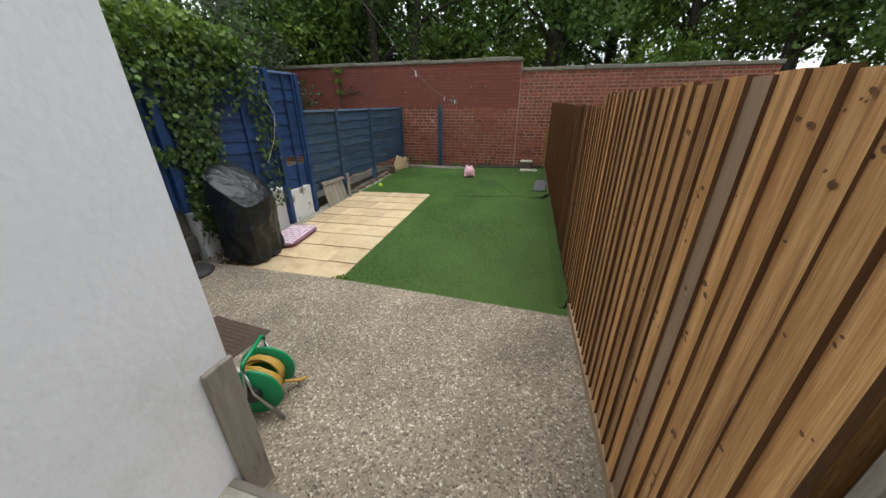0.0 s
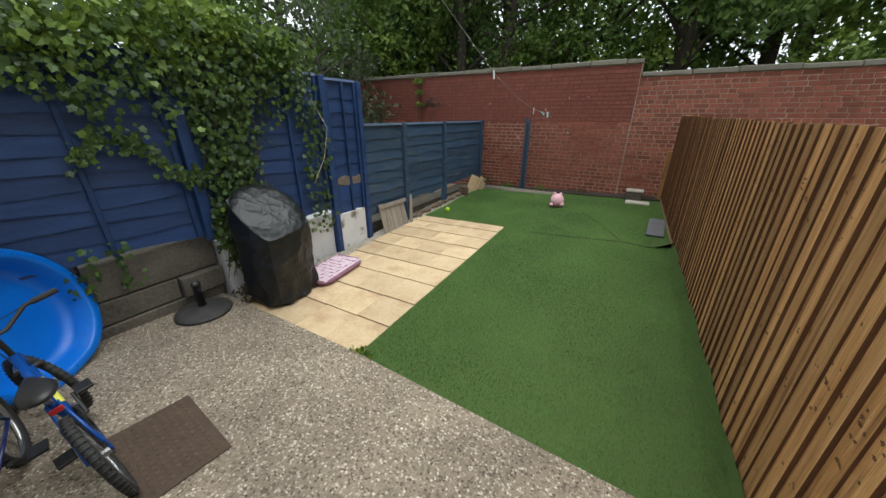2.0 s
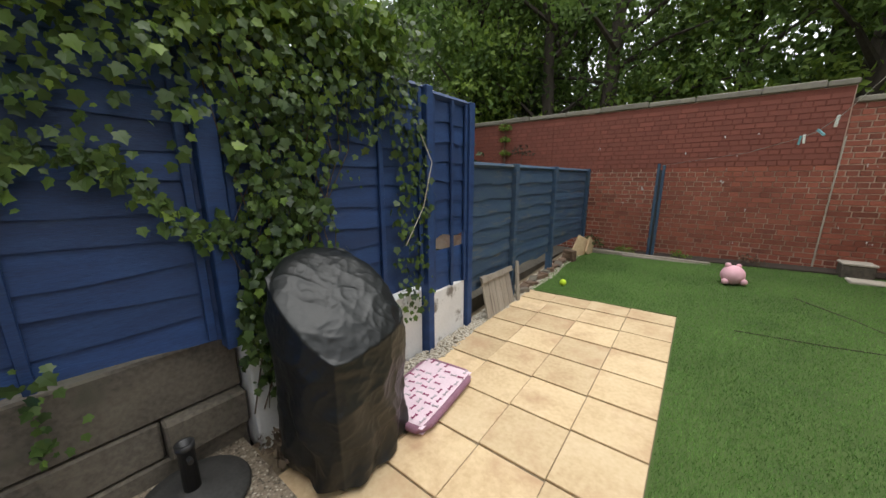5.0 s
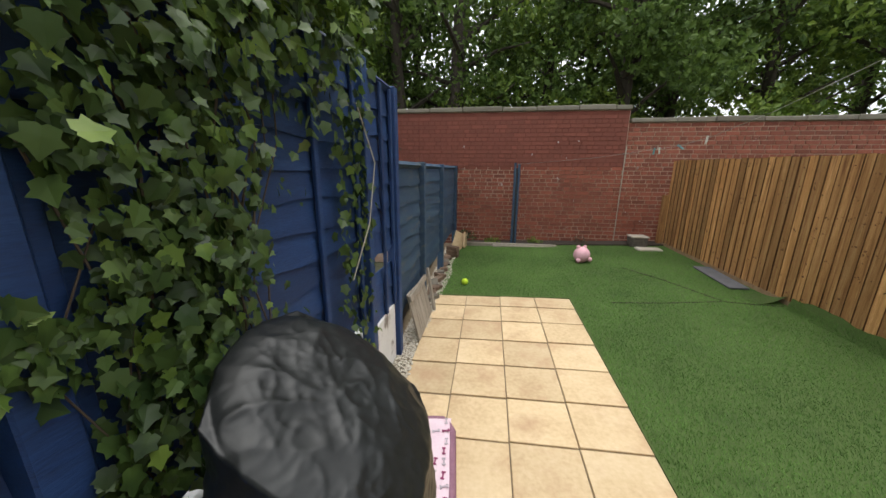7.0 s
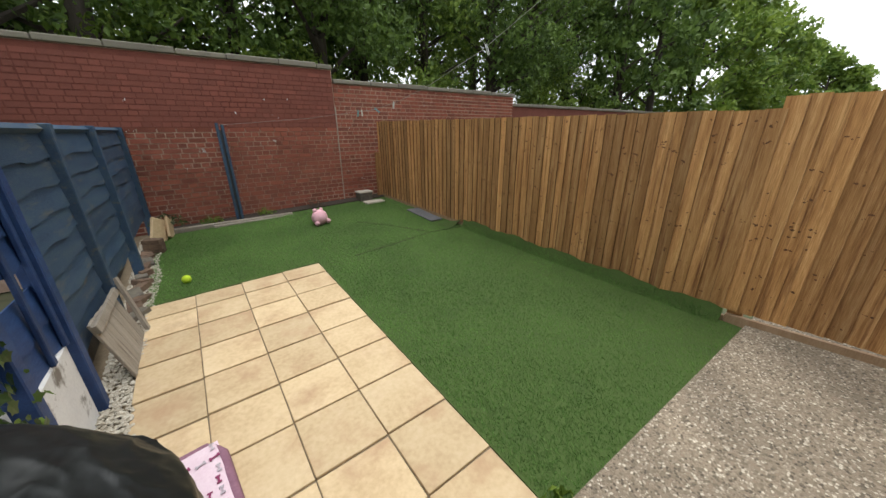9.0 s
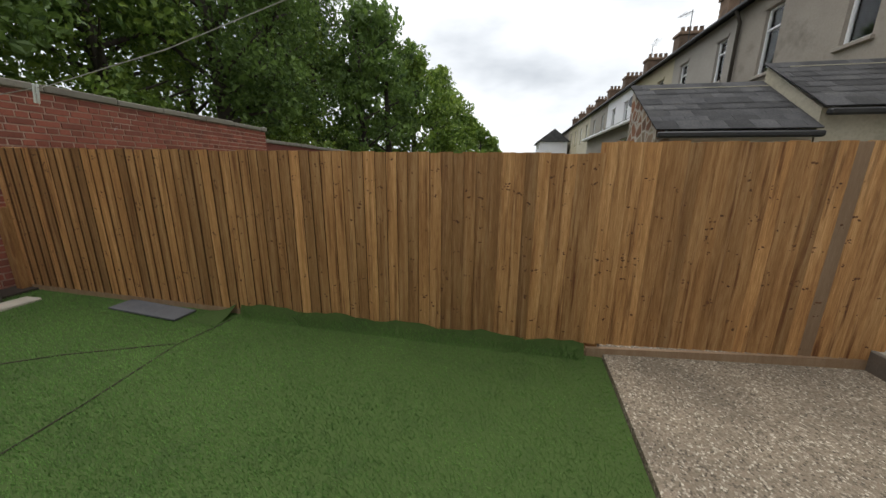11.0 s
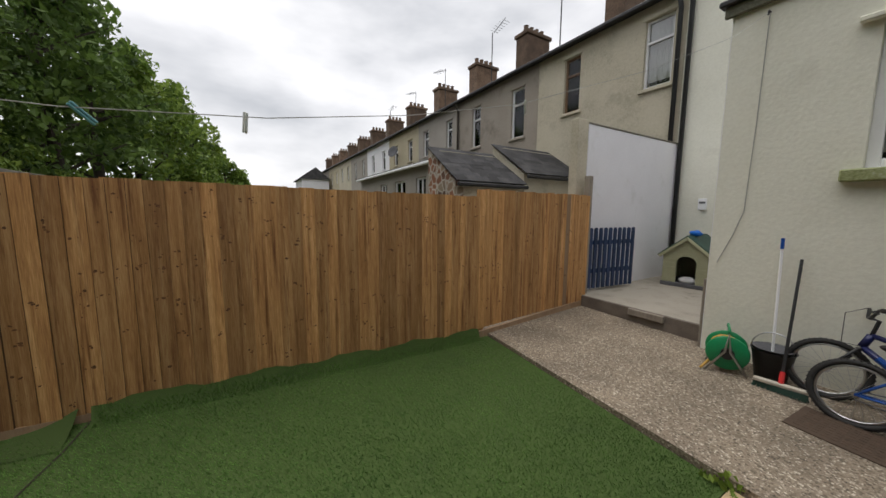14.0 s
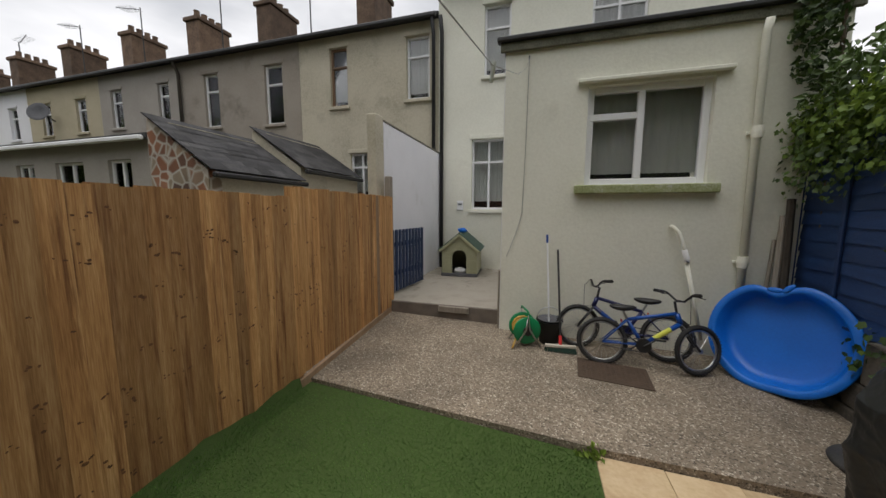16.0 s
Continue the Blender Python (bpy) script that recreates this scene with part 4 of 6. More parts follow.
M_plush = surface("pink_plush", [(0.68, 0.36, 0.42), (0.80, 0.48, 0.54)], 16, 0.95, 0.5, 120)
M_gateblue = surface("gate_blue_paint", [(0.012, 0.030, 0.085), (0.02, 0.045, 0.12)], 5, 0.5, 0.15, 50)
M_kennel = surface("kennel_sage_plastic", [(0.36, 0.36, 0.22), (0.43, 0.43, 0.28)], 5, 0.6, 0.1, 60)
M_kennelroof = surface("kennel_green_roof", [(0.02, 0.055, 0.04), (0.03, 0.075, 0.055)], 5, 0.55, 0.1, 60)
M_stonepale = surface("pale_stone", [(0.42, 0.38, 0.32), (0.55, 0.50, 0.42)], 9, 0.9, 0.3, 60)
M_rope = surface("line_cord", [(0.30, 0.30, 0.28), (0.42, 0.42, 0.40)], 9, 0.8, 0.0)
M_pegw = surface("white_peg", [(0.62, 0.66, 0.60), (0.72, 0.75, 0.70)], 9, 0.5, 0.0)
M_pegt = surface("teal_peg", [(0.12, 0.36, 0.40), (0.18, 0.44, 0.48)], 9, 0.5, 0.0)
M_greymat = surface("grey_board", [(0.075, 0.078, 0.085), (0.13, 0.13, 0.14)], 6, 0.8, 0.2, 60)
M_castiron = surface("dark_base", [(0.022, 0.022, 0.021), (0.05, 0.048, 0.045)], 8, 0.7, 0.35, 60)
M_white_cloth = surface("white_cloth", [(0.6, 0.6, 0.6), (0.75, 0.75, 0.75)], 9, 0.9, 0.2, 60)
M_redpl = surface("red_plastic", [(0.45, 0.02, 0.02), (0.55, 0.03, 0.03)], 9, 0.4, 0.0)
M_soil = surface("damp_soil", [(0.03, 0.022, 0.016), (0.06, 0.046, 0.034)], 9, 0.95, 0.6, 50)


def R3(rx=0, ry=0, rz=0):
    return Euler([radians(a) for a in (rx, ry, rz)]).to_matrix().to_4x4()


# apple-shaped paddling pool shell, on edge against the wall
def apple_outline(n=64):
    out = []
    for i in range(n):
        a = 2 * math.pi * i / n
        r = 0.52 * (1 + 0.06 * math.cos(2 * a))
        top = max(0.0, math.cos(a - math.pi / 2)) ** 24
        bot = max(0.0, math.cos(a + math.pi / 2)) ** 18
        r *= 1 - 0.20 * top - 0.05 * bot
        out.append((r * 1.0 * math.cos(a), r * 1.12 * math.sin(a)))
    return out


pool_m = Matrix.Translation((-1.71, -1.37, 0.43)) @ R3(0, 0, 130) @ R3(74, 0, 0) @ R3(0, 0, 8) @ Matrix.Scale(0.93, 4)
pool = thing("paddling_pool", "bright blue plastic apple-shaped paddling pool stood on edge", "paddling pool", at=pool_m)
bm = bmesh.new()
rings = []
for s, z in ((1.03, -0.022), (1.045, 0.0), (1.03, 0.012), (0.93, 0.012), (0.905, 0.0), (0.86, -0.12), (0.80, -0.165), (0.70, -0.178), (0.35, -0.18), (0.02, -0.18)):
    rings.append([bm.verts.new((x * s, y * s, z)) for x, y in apple_outline()])
for A, C in zip(rings, rings[1:]):
    for j in range(64):
        bm.faces.new((A[j], A[(j + 1) % 64], C[(j + 1) % 64], C[j]))
bm.faces.new(rings[-1])
shell = part("shell", bm, M_pool, pool, smooth=True)
sm = shell.modifiers.new("thick", "SOLIDIFY")
sm.thickness, sm.offset = 0.006, -1
for q, sx in ((0, -1), (1, 1)):
    bm = bmesh.new()
    bmesh.ops.create_uvsphere(bm, u_segments=10, v_segments=6, radius=1.0, matrix=Matrix.Translation((0.03 + 0.05 * sx, 0.475 + 0.02 * q, 0.012)) @ R3(0, 0, 25 * sx + 20) @ Matrix.Diagonal((0.065, 0.028, 0.014, 1)))
    part("leaf_handle", bm, M_pool, pool, smooth=True)
for i in range(0, 64, 8):
    x, y = apple_outline()[i]
    bm = bmesh.new()
    bmesh.ops.create_cone(bm, segments=10, radius1=0.014, radius2=0.012, depth=0.006, cap_ends=True, matrix=Matrix.Translation((x * 0.98, y * 0.98, 0.014)))
    part("stud", bm, M_pool, pool)


# covered barbecue
def lumpy(v, k, amp):
    return amp * (noise.noise(Vector(v) * k) + 0.5 * noise.noise(Vector(v) * k * 2.3))


bbq = thing("covered_barbecue", "barbecue under a creased black tarpaulin cover", "barbecue", at=Matrix.Translation((-1.45, 0.37, gz(-1.45, 0.37))) @ R3(0, 0, 8))
bm = bmesh.new()
NT, NL = 84, 84
def cover_plan(s, t, w=1.0):
    """A square with well-rounded corners."""
    return 0.275 * w * s * math.sqrt(1 - 0.32 * t * t), 0.315 * w * t * math.sqrt(1 - 0.32 * s * s)


def cover_point(x, y, h, q):
    """One point of the cover: h from hem to top, q how far it faces upwards."""
    r = min(1.0, math.hypot(x / 0.30, y / 0.34))
    ztop = 1.03 - 0.78 * x + 0.10 * y - 0.06 * r ** 5
    p = Vector((x, y, 0.05 + h * (ztop - 0.05)))
    n = Vector((x * (1 - q), y * (1 - q), 0)).normalized() * (1 - q) + Vector((0.5, -0.1, 0.85)) * q
    a = math.atan2(y, x)
    fold = 0.020 * math.sin(a * 8 + 4 * noise.noise(p * 3)) * (1 - h) * (1 - q)
    w = p + 0.03 * Vector((noise.noise(p * 5), noise.noise(p * 5 + Vector((7, 0, 0))), noise.noise(p * 5 + Vector((0, 9, 0)))))
    crease = 0.0
    for k, amp, turn in ((3.5, 0.010, 0.0), (8.0, 0.0055, 1.1), (17.0, 0.0032, 2.3), (32.0, 0.0018, 0.6)):
        u = Vector((w.x * math.cos(turn) - w.y * math.sin(turn), 0.45 * (w.x * math.sin(turn) + w.y * math.cos(turn)), w.z)) * k
        crease += amp * (1 - min(1.0, 2.4 * abs(noise.noise(u)))) ** 2
    return p + n * (fold + crease + 0.014 * noise.noise(p * 3))


top = [[None] * (NT + 1) for i in range(NT + 1)]
for i in range(NT + 1):
    for j in range(NT + 1):
        s, t = 2 * i / NT - 1, 2 * j / NT - 1
        e = max(abs(s), abs(t))
        x, y = cover_plan(s, t)
        top[i][j] = bm.verts.new(cover_point(x, y, 1.0, min(1.0, 2.2 * (1 - e) + 0.35)))
for i in range(NT):
    for j in range(NT):
        bm.faces.new((top[i][j], top[i + 1][j], top[i + 1][j + 1], top[i][j + 1]))
rim = [(i, 0) for i in range(NT)] + [(NT, j) for j in range(NT)] + [(NT - i, NT) for i in range(NT)] + [(0, NT - j) for j in range(NT)]
above = [top[i][j] for i, j in rim]
for li in range(1, NL + 1):
    h = 1 - li / NL
    ring = []
    for i, j in rim:
        x, y = cover_plan(2 * i / NT - 1, 2 * j / NT - 1, 1.0 + 0.035 * min(1.0, 5 * (1 - h)) - 0.05 * (1 - h))
        ring.append(bm.verts.new(cover_point(x, y, h, 0.35 * max(0.0, 1 - 8 * (1 - h)))))
    for k in range(len(rim)):
        k2 = (k + 1) % len(rim)
        bm.faces.new((above[k2], above[k], ring[k], ring[k2]))
    above = ring
bmesh.ops.recalc_face_normals(bm, faces=bm.faces)
part("cover", bm, M_cover, bbq, "creased black tarpaulin", smooth=True)
for x, y in ((0.17, -0.21), (-0.19, -0.22), (0.18, 0.22), (-0.19, 0.22)):
    part("leg", tube(bmesh.new(), [(x, y, 0.0), (x, y, 0.12)], 0.011, 8), M_chrome, bbq)

# dog cushion
cush = thing("dog_cushion", "flat pink dog cushion printed with small bones", "cushion", at=Matrix.Translation((-1.37, 0.98, gz(-1.37, 0.98))) @ R3(2.1, -1.4, 6))
bm = bmesh.new()
nx, ny = 16, 24
for side in (1, -1):
    g = []
    for i in range(nx + 1):
        row = []
        for j in range(ny + 1):
            u, v = 2 * i / nx - 1, 2 * j / ny - 1
            e = (max(0, 1 - abs(u) ** 6) * max(0, 1 - abs(v) ** 6)) ** 0.35
            z = 0.05 + side * (0.018 + 0.022 * e) + (0.006 * noise.noise(Vector((u * 3, v * 4, side))) * e)
            row.append(bm.verts.new((0.215 * u * (1 - 0.02 * v * v), 0.335 * v, z)))
        g.append(row)
    for i in range(nx):
        for j in range(ny):
            q = (g[i][j], g[i + 1][j], g[i + 1][j + 1], g[i][j + 1])
            bm.faces.new(q if side > 0 else q[::-1])
part("cushion_body", bm, M_pink, cush, smooth=True)
edge = [(0.215 * (1 if abs(math.cos(a)) > 1e-9 else 0) * max(-1, min(1, 1.25 * math.cos(a))), 0.335 * max(-1, min(1, 1.25 * math.sin(a))), 0.05) for a in (2 * math.pi * i / 40 for i in range(40))]
part("piping", tube(bmesh.new(), edge, 0.028, 6, close=True), M_plum, cush, "plum-coloured side band", smooth=True)
rng = random.Random(5)
for i in range(7):
    for j in range(9):
        if rng.random() < 0.9:
            x, y = -0.18 + i * 0.06 + rng.uniform(-0.008, 0.008), -0.29 + j * 0.072 + rng.uniform(-0.008, 0.008)
            bm = bmesh.new()
            mm = Matrix.Translation((x, y, 0.0905)) @ R3(0, 0, rng.choice((0, 90, 12, 80)))
            box(bm, (-0.018, -0.0045, 0), (0.018, 0.0045, 0.003), mm)
            for e in (-0.018, 0.018):
                box(bm, (e - 0.005, -0.011, 0), (e + 0.005, 0.011, 0.0034), mm, 0.001)
            part("printed_bone", bm, M_bone if (i + j) % 2 else M_bone2, cush)

# parasol base
base_m = Matrix.Translation((-1.74, -0.33, cz(-1.74, -0.33)))
para = thing("parasol_base", "round black parasol base with a short tube", "parasol base", at=base_m)
part("base_plate", lathe(bmesh.new(), [(0.235, 0.0), (0.245, 0.02), (0.235, 0.038), (0.16, 0.055), (0.07, 0.065), (0.045, 0.085)], 32), M_castiron, para, smooth=True)
part("tube", lathe(bmesh.new(), [(0.036, 0.075), (0.034, 0.30), (0.04, 0.305), (0.04, 0.335), (0.028, 0.335), (0.028, 0.30)], 16), M_blackpl, para, smooth=True)
part("knob", tube(bmesh.new(), [(0.034, 0, 0.27), (0.07, 0, 0.27)], 0.012, 8), M_blackpl, para)

# rubber doormat under the bicycles
dm = thing("rubber_mat", "brown ribbed rubber doormat lying on the yard", "mat", at=Matrix.Translation((-0.33, -1.17, cz(-0.33, -1.17) + 0.001)) @ R3(-1.1, -1.4, -5))
part("mat_body", B(((-0.33, -0.21, 0), (0.33, 0.21, 0.009)), bevel=0.003), M_mat, dm)
for i in range(9):
    for j in range(13):
        part("mat_rib", B(((-0.30 + j * 0.046, -0.185 + i * 0.041, 0.0085), (-0.266 + j * 0.046, -0.165 + i * 0.041, 0.013)), bevel=0.002), M_mat, dm)


# bicycles
def bicycle(name_label, m, paint, decal, wheel_r=0.25, scale=1.0):
    b = thing("bicycle", name_label, "bicycle", "children's bicycles by the wall", at=m @ Matrix.Scale(scale, 4))
    wb = 0.88
    fw, rw = Vector((wb / 2, 0, wheel_r)), Vector((-wb / 2, 0, wheel_r))
    for c, nm, turn in ((rw, "rear_wheel", 0), (fw, "front_wheel", 22)):
        w = new(nm)
        w.parent = b
        w.matrix_local = Matrix.Translation(c) @ R3(0, 0, turn)
        w.empty_display_size = 0.05
        circ = lambda r, n=40: [(r * math.cos(2 * math.pi * i / n), 0, r * math.sin(2 * math.pi * i / n)) for i in range(n)]
        bm = tube(bmesh.new(), circ(wheel_r - 0.022), 0.022, 8, close=True)
        for i in range(48):
            a = 2 * math.pi * i / 48
            box(bm, (-0.004, -0.018, wheel_r - 0.006), (0.004, 0.018, wheel_r + 0.002), Matrix.Rotation(a, 4, "Y"))
        part("tyre", bm, M_rubber, w, smooth=True)
        part("rim", tube(bmesh.new(), circ(wheel_r - 0.05), 0.010, 6, close=True), M_chrome, w, smooth=True)
        part("hub", tube(bmesh.new(), [(0, -0.04, 0), (0, 0.04, 0)], 0.02, 8), M_chrome, w)
        bm = bmesh.new()
        for i in range(20):
            a = 2 * math.pi * i / 20
            tube(bm, [(0.016 * math.cos(a + 0.8), 0.025 * (-1) ** i, 0.016 * math.sin(a + 0.8)), ((wheel_r - 0.05) * math.cos(a), 0, (wheel_r - 0.05) * math.sin(a))], 0.0013, 3, caps=False)
        part("spokes", bm, M_chrome, w)
    bb, st, sc = Vector((-0.05, 0, 0.25)), Vector((-0.20, 0, 0.50)), Vector((-0.245, 0, 0.60))
    h0, h1 = Vector((0.285, 0, 0.50)), Vector((0.25, 0, 0.60))
    bm = bmesh.new()
    for p, q, r in ((bb, h0, 0.024), (st, h1, 0.019), (bb, st, 0.019), (h0, h1, 0.025)):
        tube(bm, [p, q], r, 10)
    for s in (-0.045, 0.045):
        tube(bm, [bb + Vector((0, s * 0.5, 0)), rw + Vector((0, s, 0))], 0.009, 6)
        tube(bm, [st + Vector((0, s * 0.4, 0)), rw + Vector((0, s, 0))], 0.008, 6)
    part("frame", bm, paint, b, smooth=True)
    d = (h0 - bb)
    part("decal", tube(bmesh.new(), [bb + d * 0.3, bb + d * 0.75], 0.0246, 10, caps=False), decal, b, "lettering on the frame tube")
    bm = bmesh.new()
    for s in (-0.05, 0.05):
        tube(bm, [h0 + Vector((0.005, s, -0.02)), fw + Vector((0, s, 0))], 0.011, 8)
    tube(bm, [h0 + Vector((0.005, -0.055, -0.02)), h0 + Vector((0.005, 0.055, -0.02))], 0.014, 8)
    part("fork", bm, M_blackpl, b, smooth=True)
    part("seat_post", tube(bmesh.new(), [st, sc], 0.012, 8), M_chrome, b)
    bm = bmesh.new()
    bmesh.ops.create_uvsphere(bm, u_segments=14, v_segments=8, radius=1, matrix=Matrix.Translation(sc + Vector((0.0, 0, 0.02))) @ Matrix.Diagonal((0.135, 0.07, 0.034, 1)))
    for v in bm.verts:
        t = (v.co.x - sc.x) / 0.13
        v.co.y *= 1.0 - 0.55 * max(0, t)
        v.co.z += 0.012 * t * t
    part("saddle", bm, M_blackpl, b, smooth=True)
    top = h1 + Vector((-0.02, 0, 0.12))
    part("stem", tube(bmesh.new(), [h1, top, top + Vector((0.05, 0, 0.01))], 0.013, 8), M_blackpl, b)
    bar = R3(0, 0, 22)
    hb = [top + Vector((0.05, 0, 0.01)) + (bar @ Vector(p)) for p in ((-0.06, -0.29, 0.085), (-0.015, -0.16, 0.075), (0, -0.05, 0.0), (0, 0.05, 0.0), (-0.015, 0.16, 0.075), (-0.06, 0.29, 0.085))]
    part("handlebar", tube(bmesh.new(), hb, 0.011, 8), M_blackpl, b, smooth=True)
    for p, q in ((hb[0], hb[1]), (hb[-1], hb[-2])):
        part("grip", tube(bmesh.new(), [p, p.lerp(q, 0.8)], 0.017, 8), M_rubber, b)
        part("brake_lever", tube(bmesh.new(), [p.lerp(q, 0.95), p.lerp(q, 0.8) + Vector((0.05, 0, -0.02)), p.lerp(q, 0.2) + Vector((0.05, 0, -0.03))], 0.005, 6), M_blackpl, b)
    part("brake_cable", tube(bmesh.new(), [hb[1], top + Vector((0.16, 0.05, 0.02)), h0 + Vector((0.1, 0.03, 0)), h0], 0.003, 5), M_blackpl, b)
    bm = bmesh.new()
    tube(bm, [bb + Vector((0, -0.045, 0)), bb + Vector((0, -0.035, 0))], 0.072, 20)
    part("chainring", bm, M_blackpl, b)
    for s, a in ((-1, 35), (1, 215)):
        e = bb + Vector((0.15 * math.cos(radians(a)), s * 0.06, 0.15 * math.sin(radians(a))))
        part("crank", tube(bmesh.new(), [bb + Vector((0, s * 0.055, 0)), e], 0.009, 6), M_blackpl, b)
        part("pedal", B((tuple(e + Vector((-0.045, s * 0.01 if s > 0 else -0.085, -0.010))), tuple(e + Vector((0.045, 0.085 if s > 0 else -0.01, 0.010)))), bevel=0.004), M_blackpl, b)
    bm = bmesh.new()
    tube(bm, [bb + Vector((0, -0.04, 0.07)), rw + Vector((0, -0.04, 0.035))], 0.005, 4)
    tube(bm, [bb + Vector((0, -0.04, -0.07)), rw + Vector((0, -0.04, -0.035))], 0.005, 4)
    part("chain", bm, M_blackpl, b)
    part("reflector", B((tuple(st + Vector((-0.06, -0.025, -0.03))), tuple(st + Vector((-0.05, 0.025, 0.0)))), bevel=0.003), M_redpl, b)
    return b


def lean(p, q, tilt, r):
    """Pose of a bicycle whose wheels touch the yard at p (rear) and q (front)."""
    c = Vector(((p[0] + q[0]) / 2, (p[1] + q[1]) / 2, 0))
    c.z = cz(c.x, c.y)
    return Matrix.Translation(c) @ R3(0, 0, math.degrees(math.atan2(q[1] - p[1], q[0] - p[0]))) @ R3(tilt, 0, 0)


bicycle("blue children's mountain bicycle leaning by the house wall", lean((-0.24, -1.37), (-1.15, -1.37), -9, 0.25), M_bikeblue, M_yellow)
bicycle("dark navy children's bicycle leaning on the house wall", lean((-0.93, -1.60), (-0.05, -1.74), 8, 0.25), M_bikenavy, M_bikeblue, scale=1.02)

# hose reel
hr = thing("hose_reel", "green garden hose reel wound with yellow hose", "hose reel", at=Matrix.Translation((0.56, -1.60, cz(0.56, -1.60))) @ R3(0, 0, 20))
for s in (-0.10, 0.10):
    part("reel_disc", lathe(bmesh.new(), [(0.05, -0.012), (0.155, -0.012), (0.165, 0), (0.155, 0.012), (0.05, 0.012)], 28, Matrix.Translation((0, s, 0.20)) @ R3(90, 0, 0)), M_green, hr, smooth=True)
    part("reel_hub", lathe(bmesh.new(), [(0.055, -0.02), (0.05, 0.02)], 16, Matrix.Translation((0, s * 1.16, 0.20)) @ R3(90, 0, 0)), M_blackpl, hr)
    part("stand", tube(bmesh.new(), [(-0.15, s * 1.35, 0.012), (-0.02, s * 1.35, 0.22), (0, s * 1.35, 0.40), (0.02, s * 1.35, 0.22), (0.15, s * 1.35, 0.012)], 0.011, 8), M_chrome, hr, smooth=True)
part("handle", tube(bmesh.new(), [(0, -0.135, 0.40), (0, -0.12, 0.43), (0, 0.12, 0.43), (0, 0.135, 0.40)], 0.012, 8), M_green, hr, smooth=True)
hp = [(0.115 * (1 + 0.12 * math.sin(i * 0.37)) * math.cos(i * 0.5), -0.08 + 0.16 * (0.5 + 0.5 * math.sin(i * 0.13)), 0.20 + 0.115 * (1 + 0.12 * math.sin(i * 0.37)) * math.sin(i * 0.5)) for i in range(150)]
part("hose", tube(bmesh.new(), hp, 0.009, 6), M_hose, hr, smooth=True)
part("hose_end", tube(bmesh.new(), [(0.1, 0.05, 0.12), (0.16, 0.12, 0.05), (0.19, 0.17, 0.025)], 0.011, 8), M_hose, hr, smooth=True)

# bucket, mop, broom
bk = thing("mop_bucket", "grey mop bucket with a white wringer basket", "bucket", at=Matrix.Translation((0.27, -1.75, cz(0.27, -1.75))))
part("pail", lathe(bmesh.new(), [(0.11, 0.0), (0.15, 0.27), (0.16, 0.28), (0.145, 0.275), (0.105, 0.02)], 24), M_blackpl, bk, "dark grey pail", smooth=True)
part("wringer", lathe(bmesh.new(), [(0.08, 0.22), (0.14, 0.295), (0.15, 0.30), (0.13, 0.30), (0.07, 0.23)], 24), M_greymat, bk, "grey wringer basket", smooth=True)
part("bail", tube(bmesh.new(), [(0.155 * math.cos(a), 0.0, 0.27 + 0.17 * math.sin(a)) for a in (math.pi * i / 12 for i in range(13))], 0.006, 6), M_chrome, bk)
mp_ = thing("mop", "mop with a white handle standing in the bucket", "mop")
part("handle", tube(bmesh.new(), [(0.27, -1.74, 0.12), (0.33, -1.90, 1.20)], 0.011, 8), M_upvc, mp_, "white metal handle")
part("grip", tube(bmesh.new(), [(0.33, -1.90, 1.20), (0.335, -1.912, 1.30)], 0.014, 8), M_bikeblue, mp_, "blue plastic grip")
part("mop_head", lathe(bmesh.new(), [(0.03, 0.05), (0.07, 0.06), (0.05, 0.14), (0.015, 0.20)], 12, Matrix.Translation((0.27, -1.74, cz(0.27, -1.74)))), M_white_cloth, mp_, smooth=True)
br = thing("broom", "yard broom with dark handle and green bristles", "broom")
bz_ = cz(0.15, -1.50)
part("handle", tube(bmesh.new(), [(0.15, -1.52, bz_ + 0.08), (0.20, -1.93, bz_ + 1.13)], 0.012, 8), M_blackpl, br, "black handle")
part("socket", tube(bmesh.new(), [(0.15, -1.51, bz_ + 0.07), (0.155, -1.56, bz_ + 0.17)], 0.019, 8), M_redpl, br, "red socket")
part("stock", B(((-0.17, -0.025, 0.055), (0.17, 0.025, 0.085)), m=Matrix.Translation((0.15, -1.50, bz_)) @ R3(0, 0, 6), bevel=0.006), M_stonepale, br, "pale wooden stock")
bm = bmesh.new()
rng = random.Random(2)
for i in range(34):
    for j in range(5):
        x, y = -0.16 + i * 0.0097, -0.02 + j * 0.01
        tube(bm, [(0.15 + x, -1.50 + y, bz_ + 0.056), (0.15 + x * 1.06 + rng.uniform(-0.006, 0.006), -1.50 + y * 1.7, bz_ + 0.004)], 0.004, 3, caps=False)
tagged(part("bristles", bm, M_kennelroof, br, "dark green bristles"), kind="stuff")

# ---- house fittings ----
dp = thing("drainpipe", "cream painted cast-iron drainpipe on the house wall", "drainpipe")
part("pipe", tube(bmesh.new(), [(-1.66, EY + 0.09, 3.48), (-1.66, EY + 0.055, 3.36), (-1.68, EY + 0.055, 0.10)], 0.036, 12), M_render, dp, smooth=True)
for z in (1.05, 2.4):
    part("collar", lathe(bmesh.new(), [(0.046, -0.06), (0.052, 0), (0.046, 0.06)], 14, Matrix.Translation((-1.673, EY + 0.055, z))), M_render, dp)
    part("bracket", B(((-1.75, EY + 0.002, z - 0.015), (-1.60, EY + 0.03, z + 0.015)), bevel=0.004), M_render, dp)
wp = thing("waste_pipe", "bent white waste pipe wrapped in tape", "waste pipe")
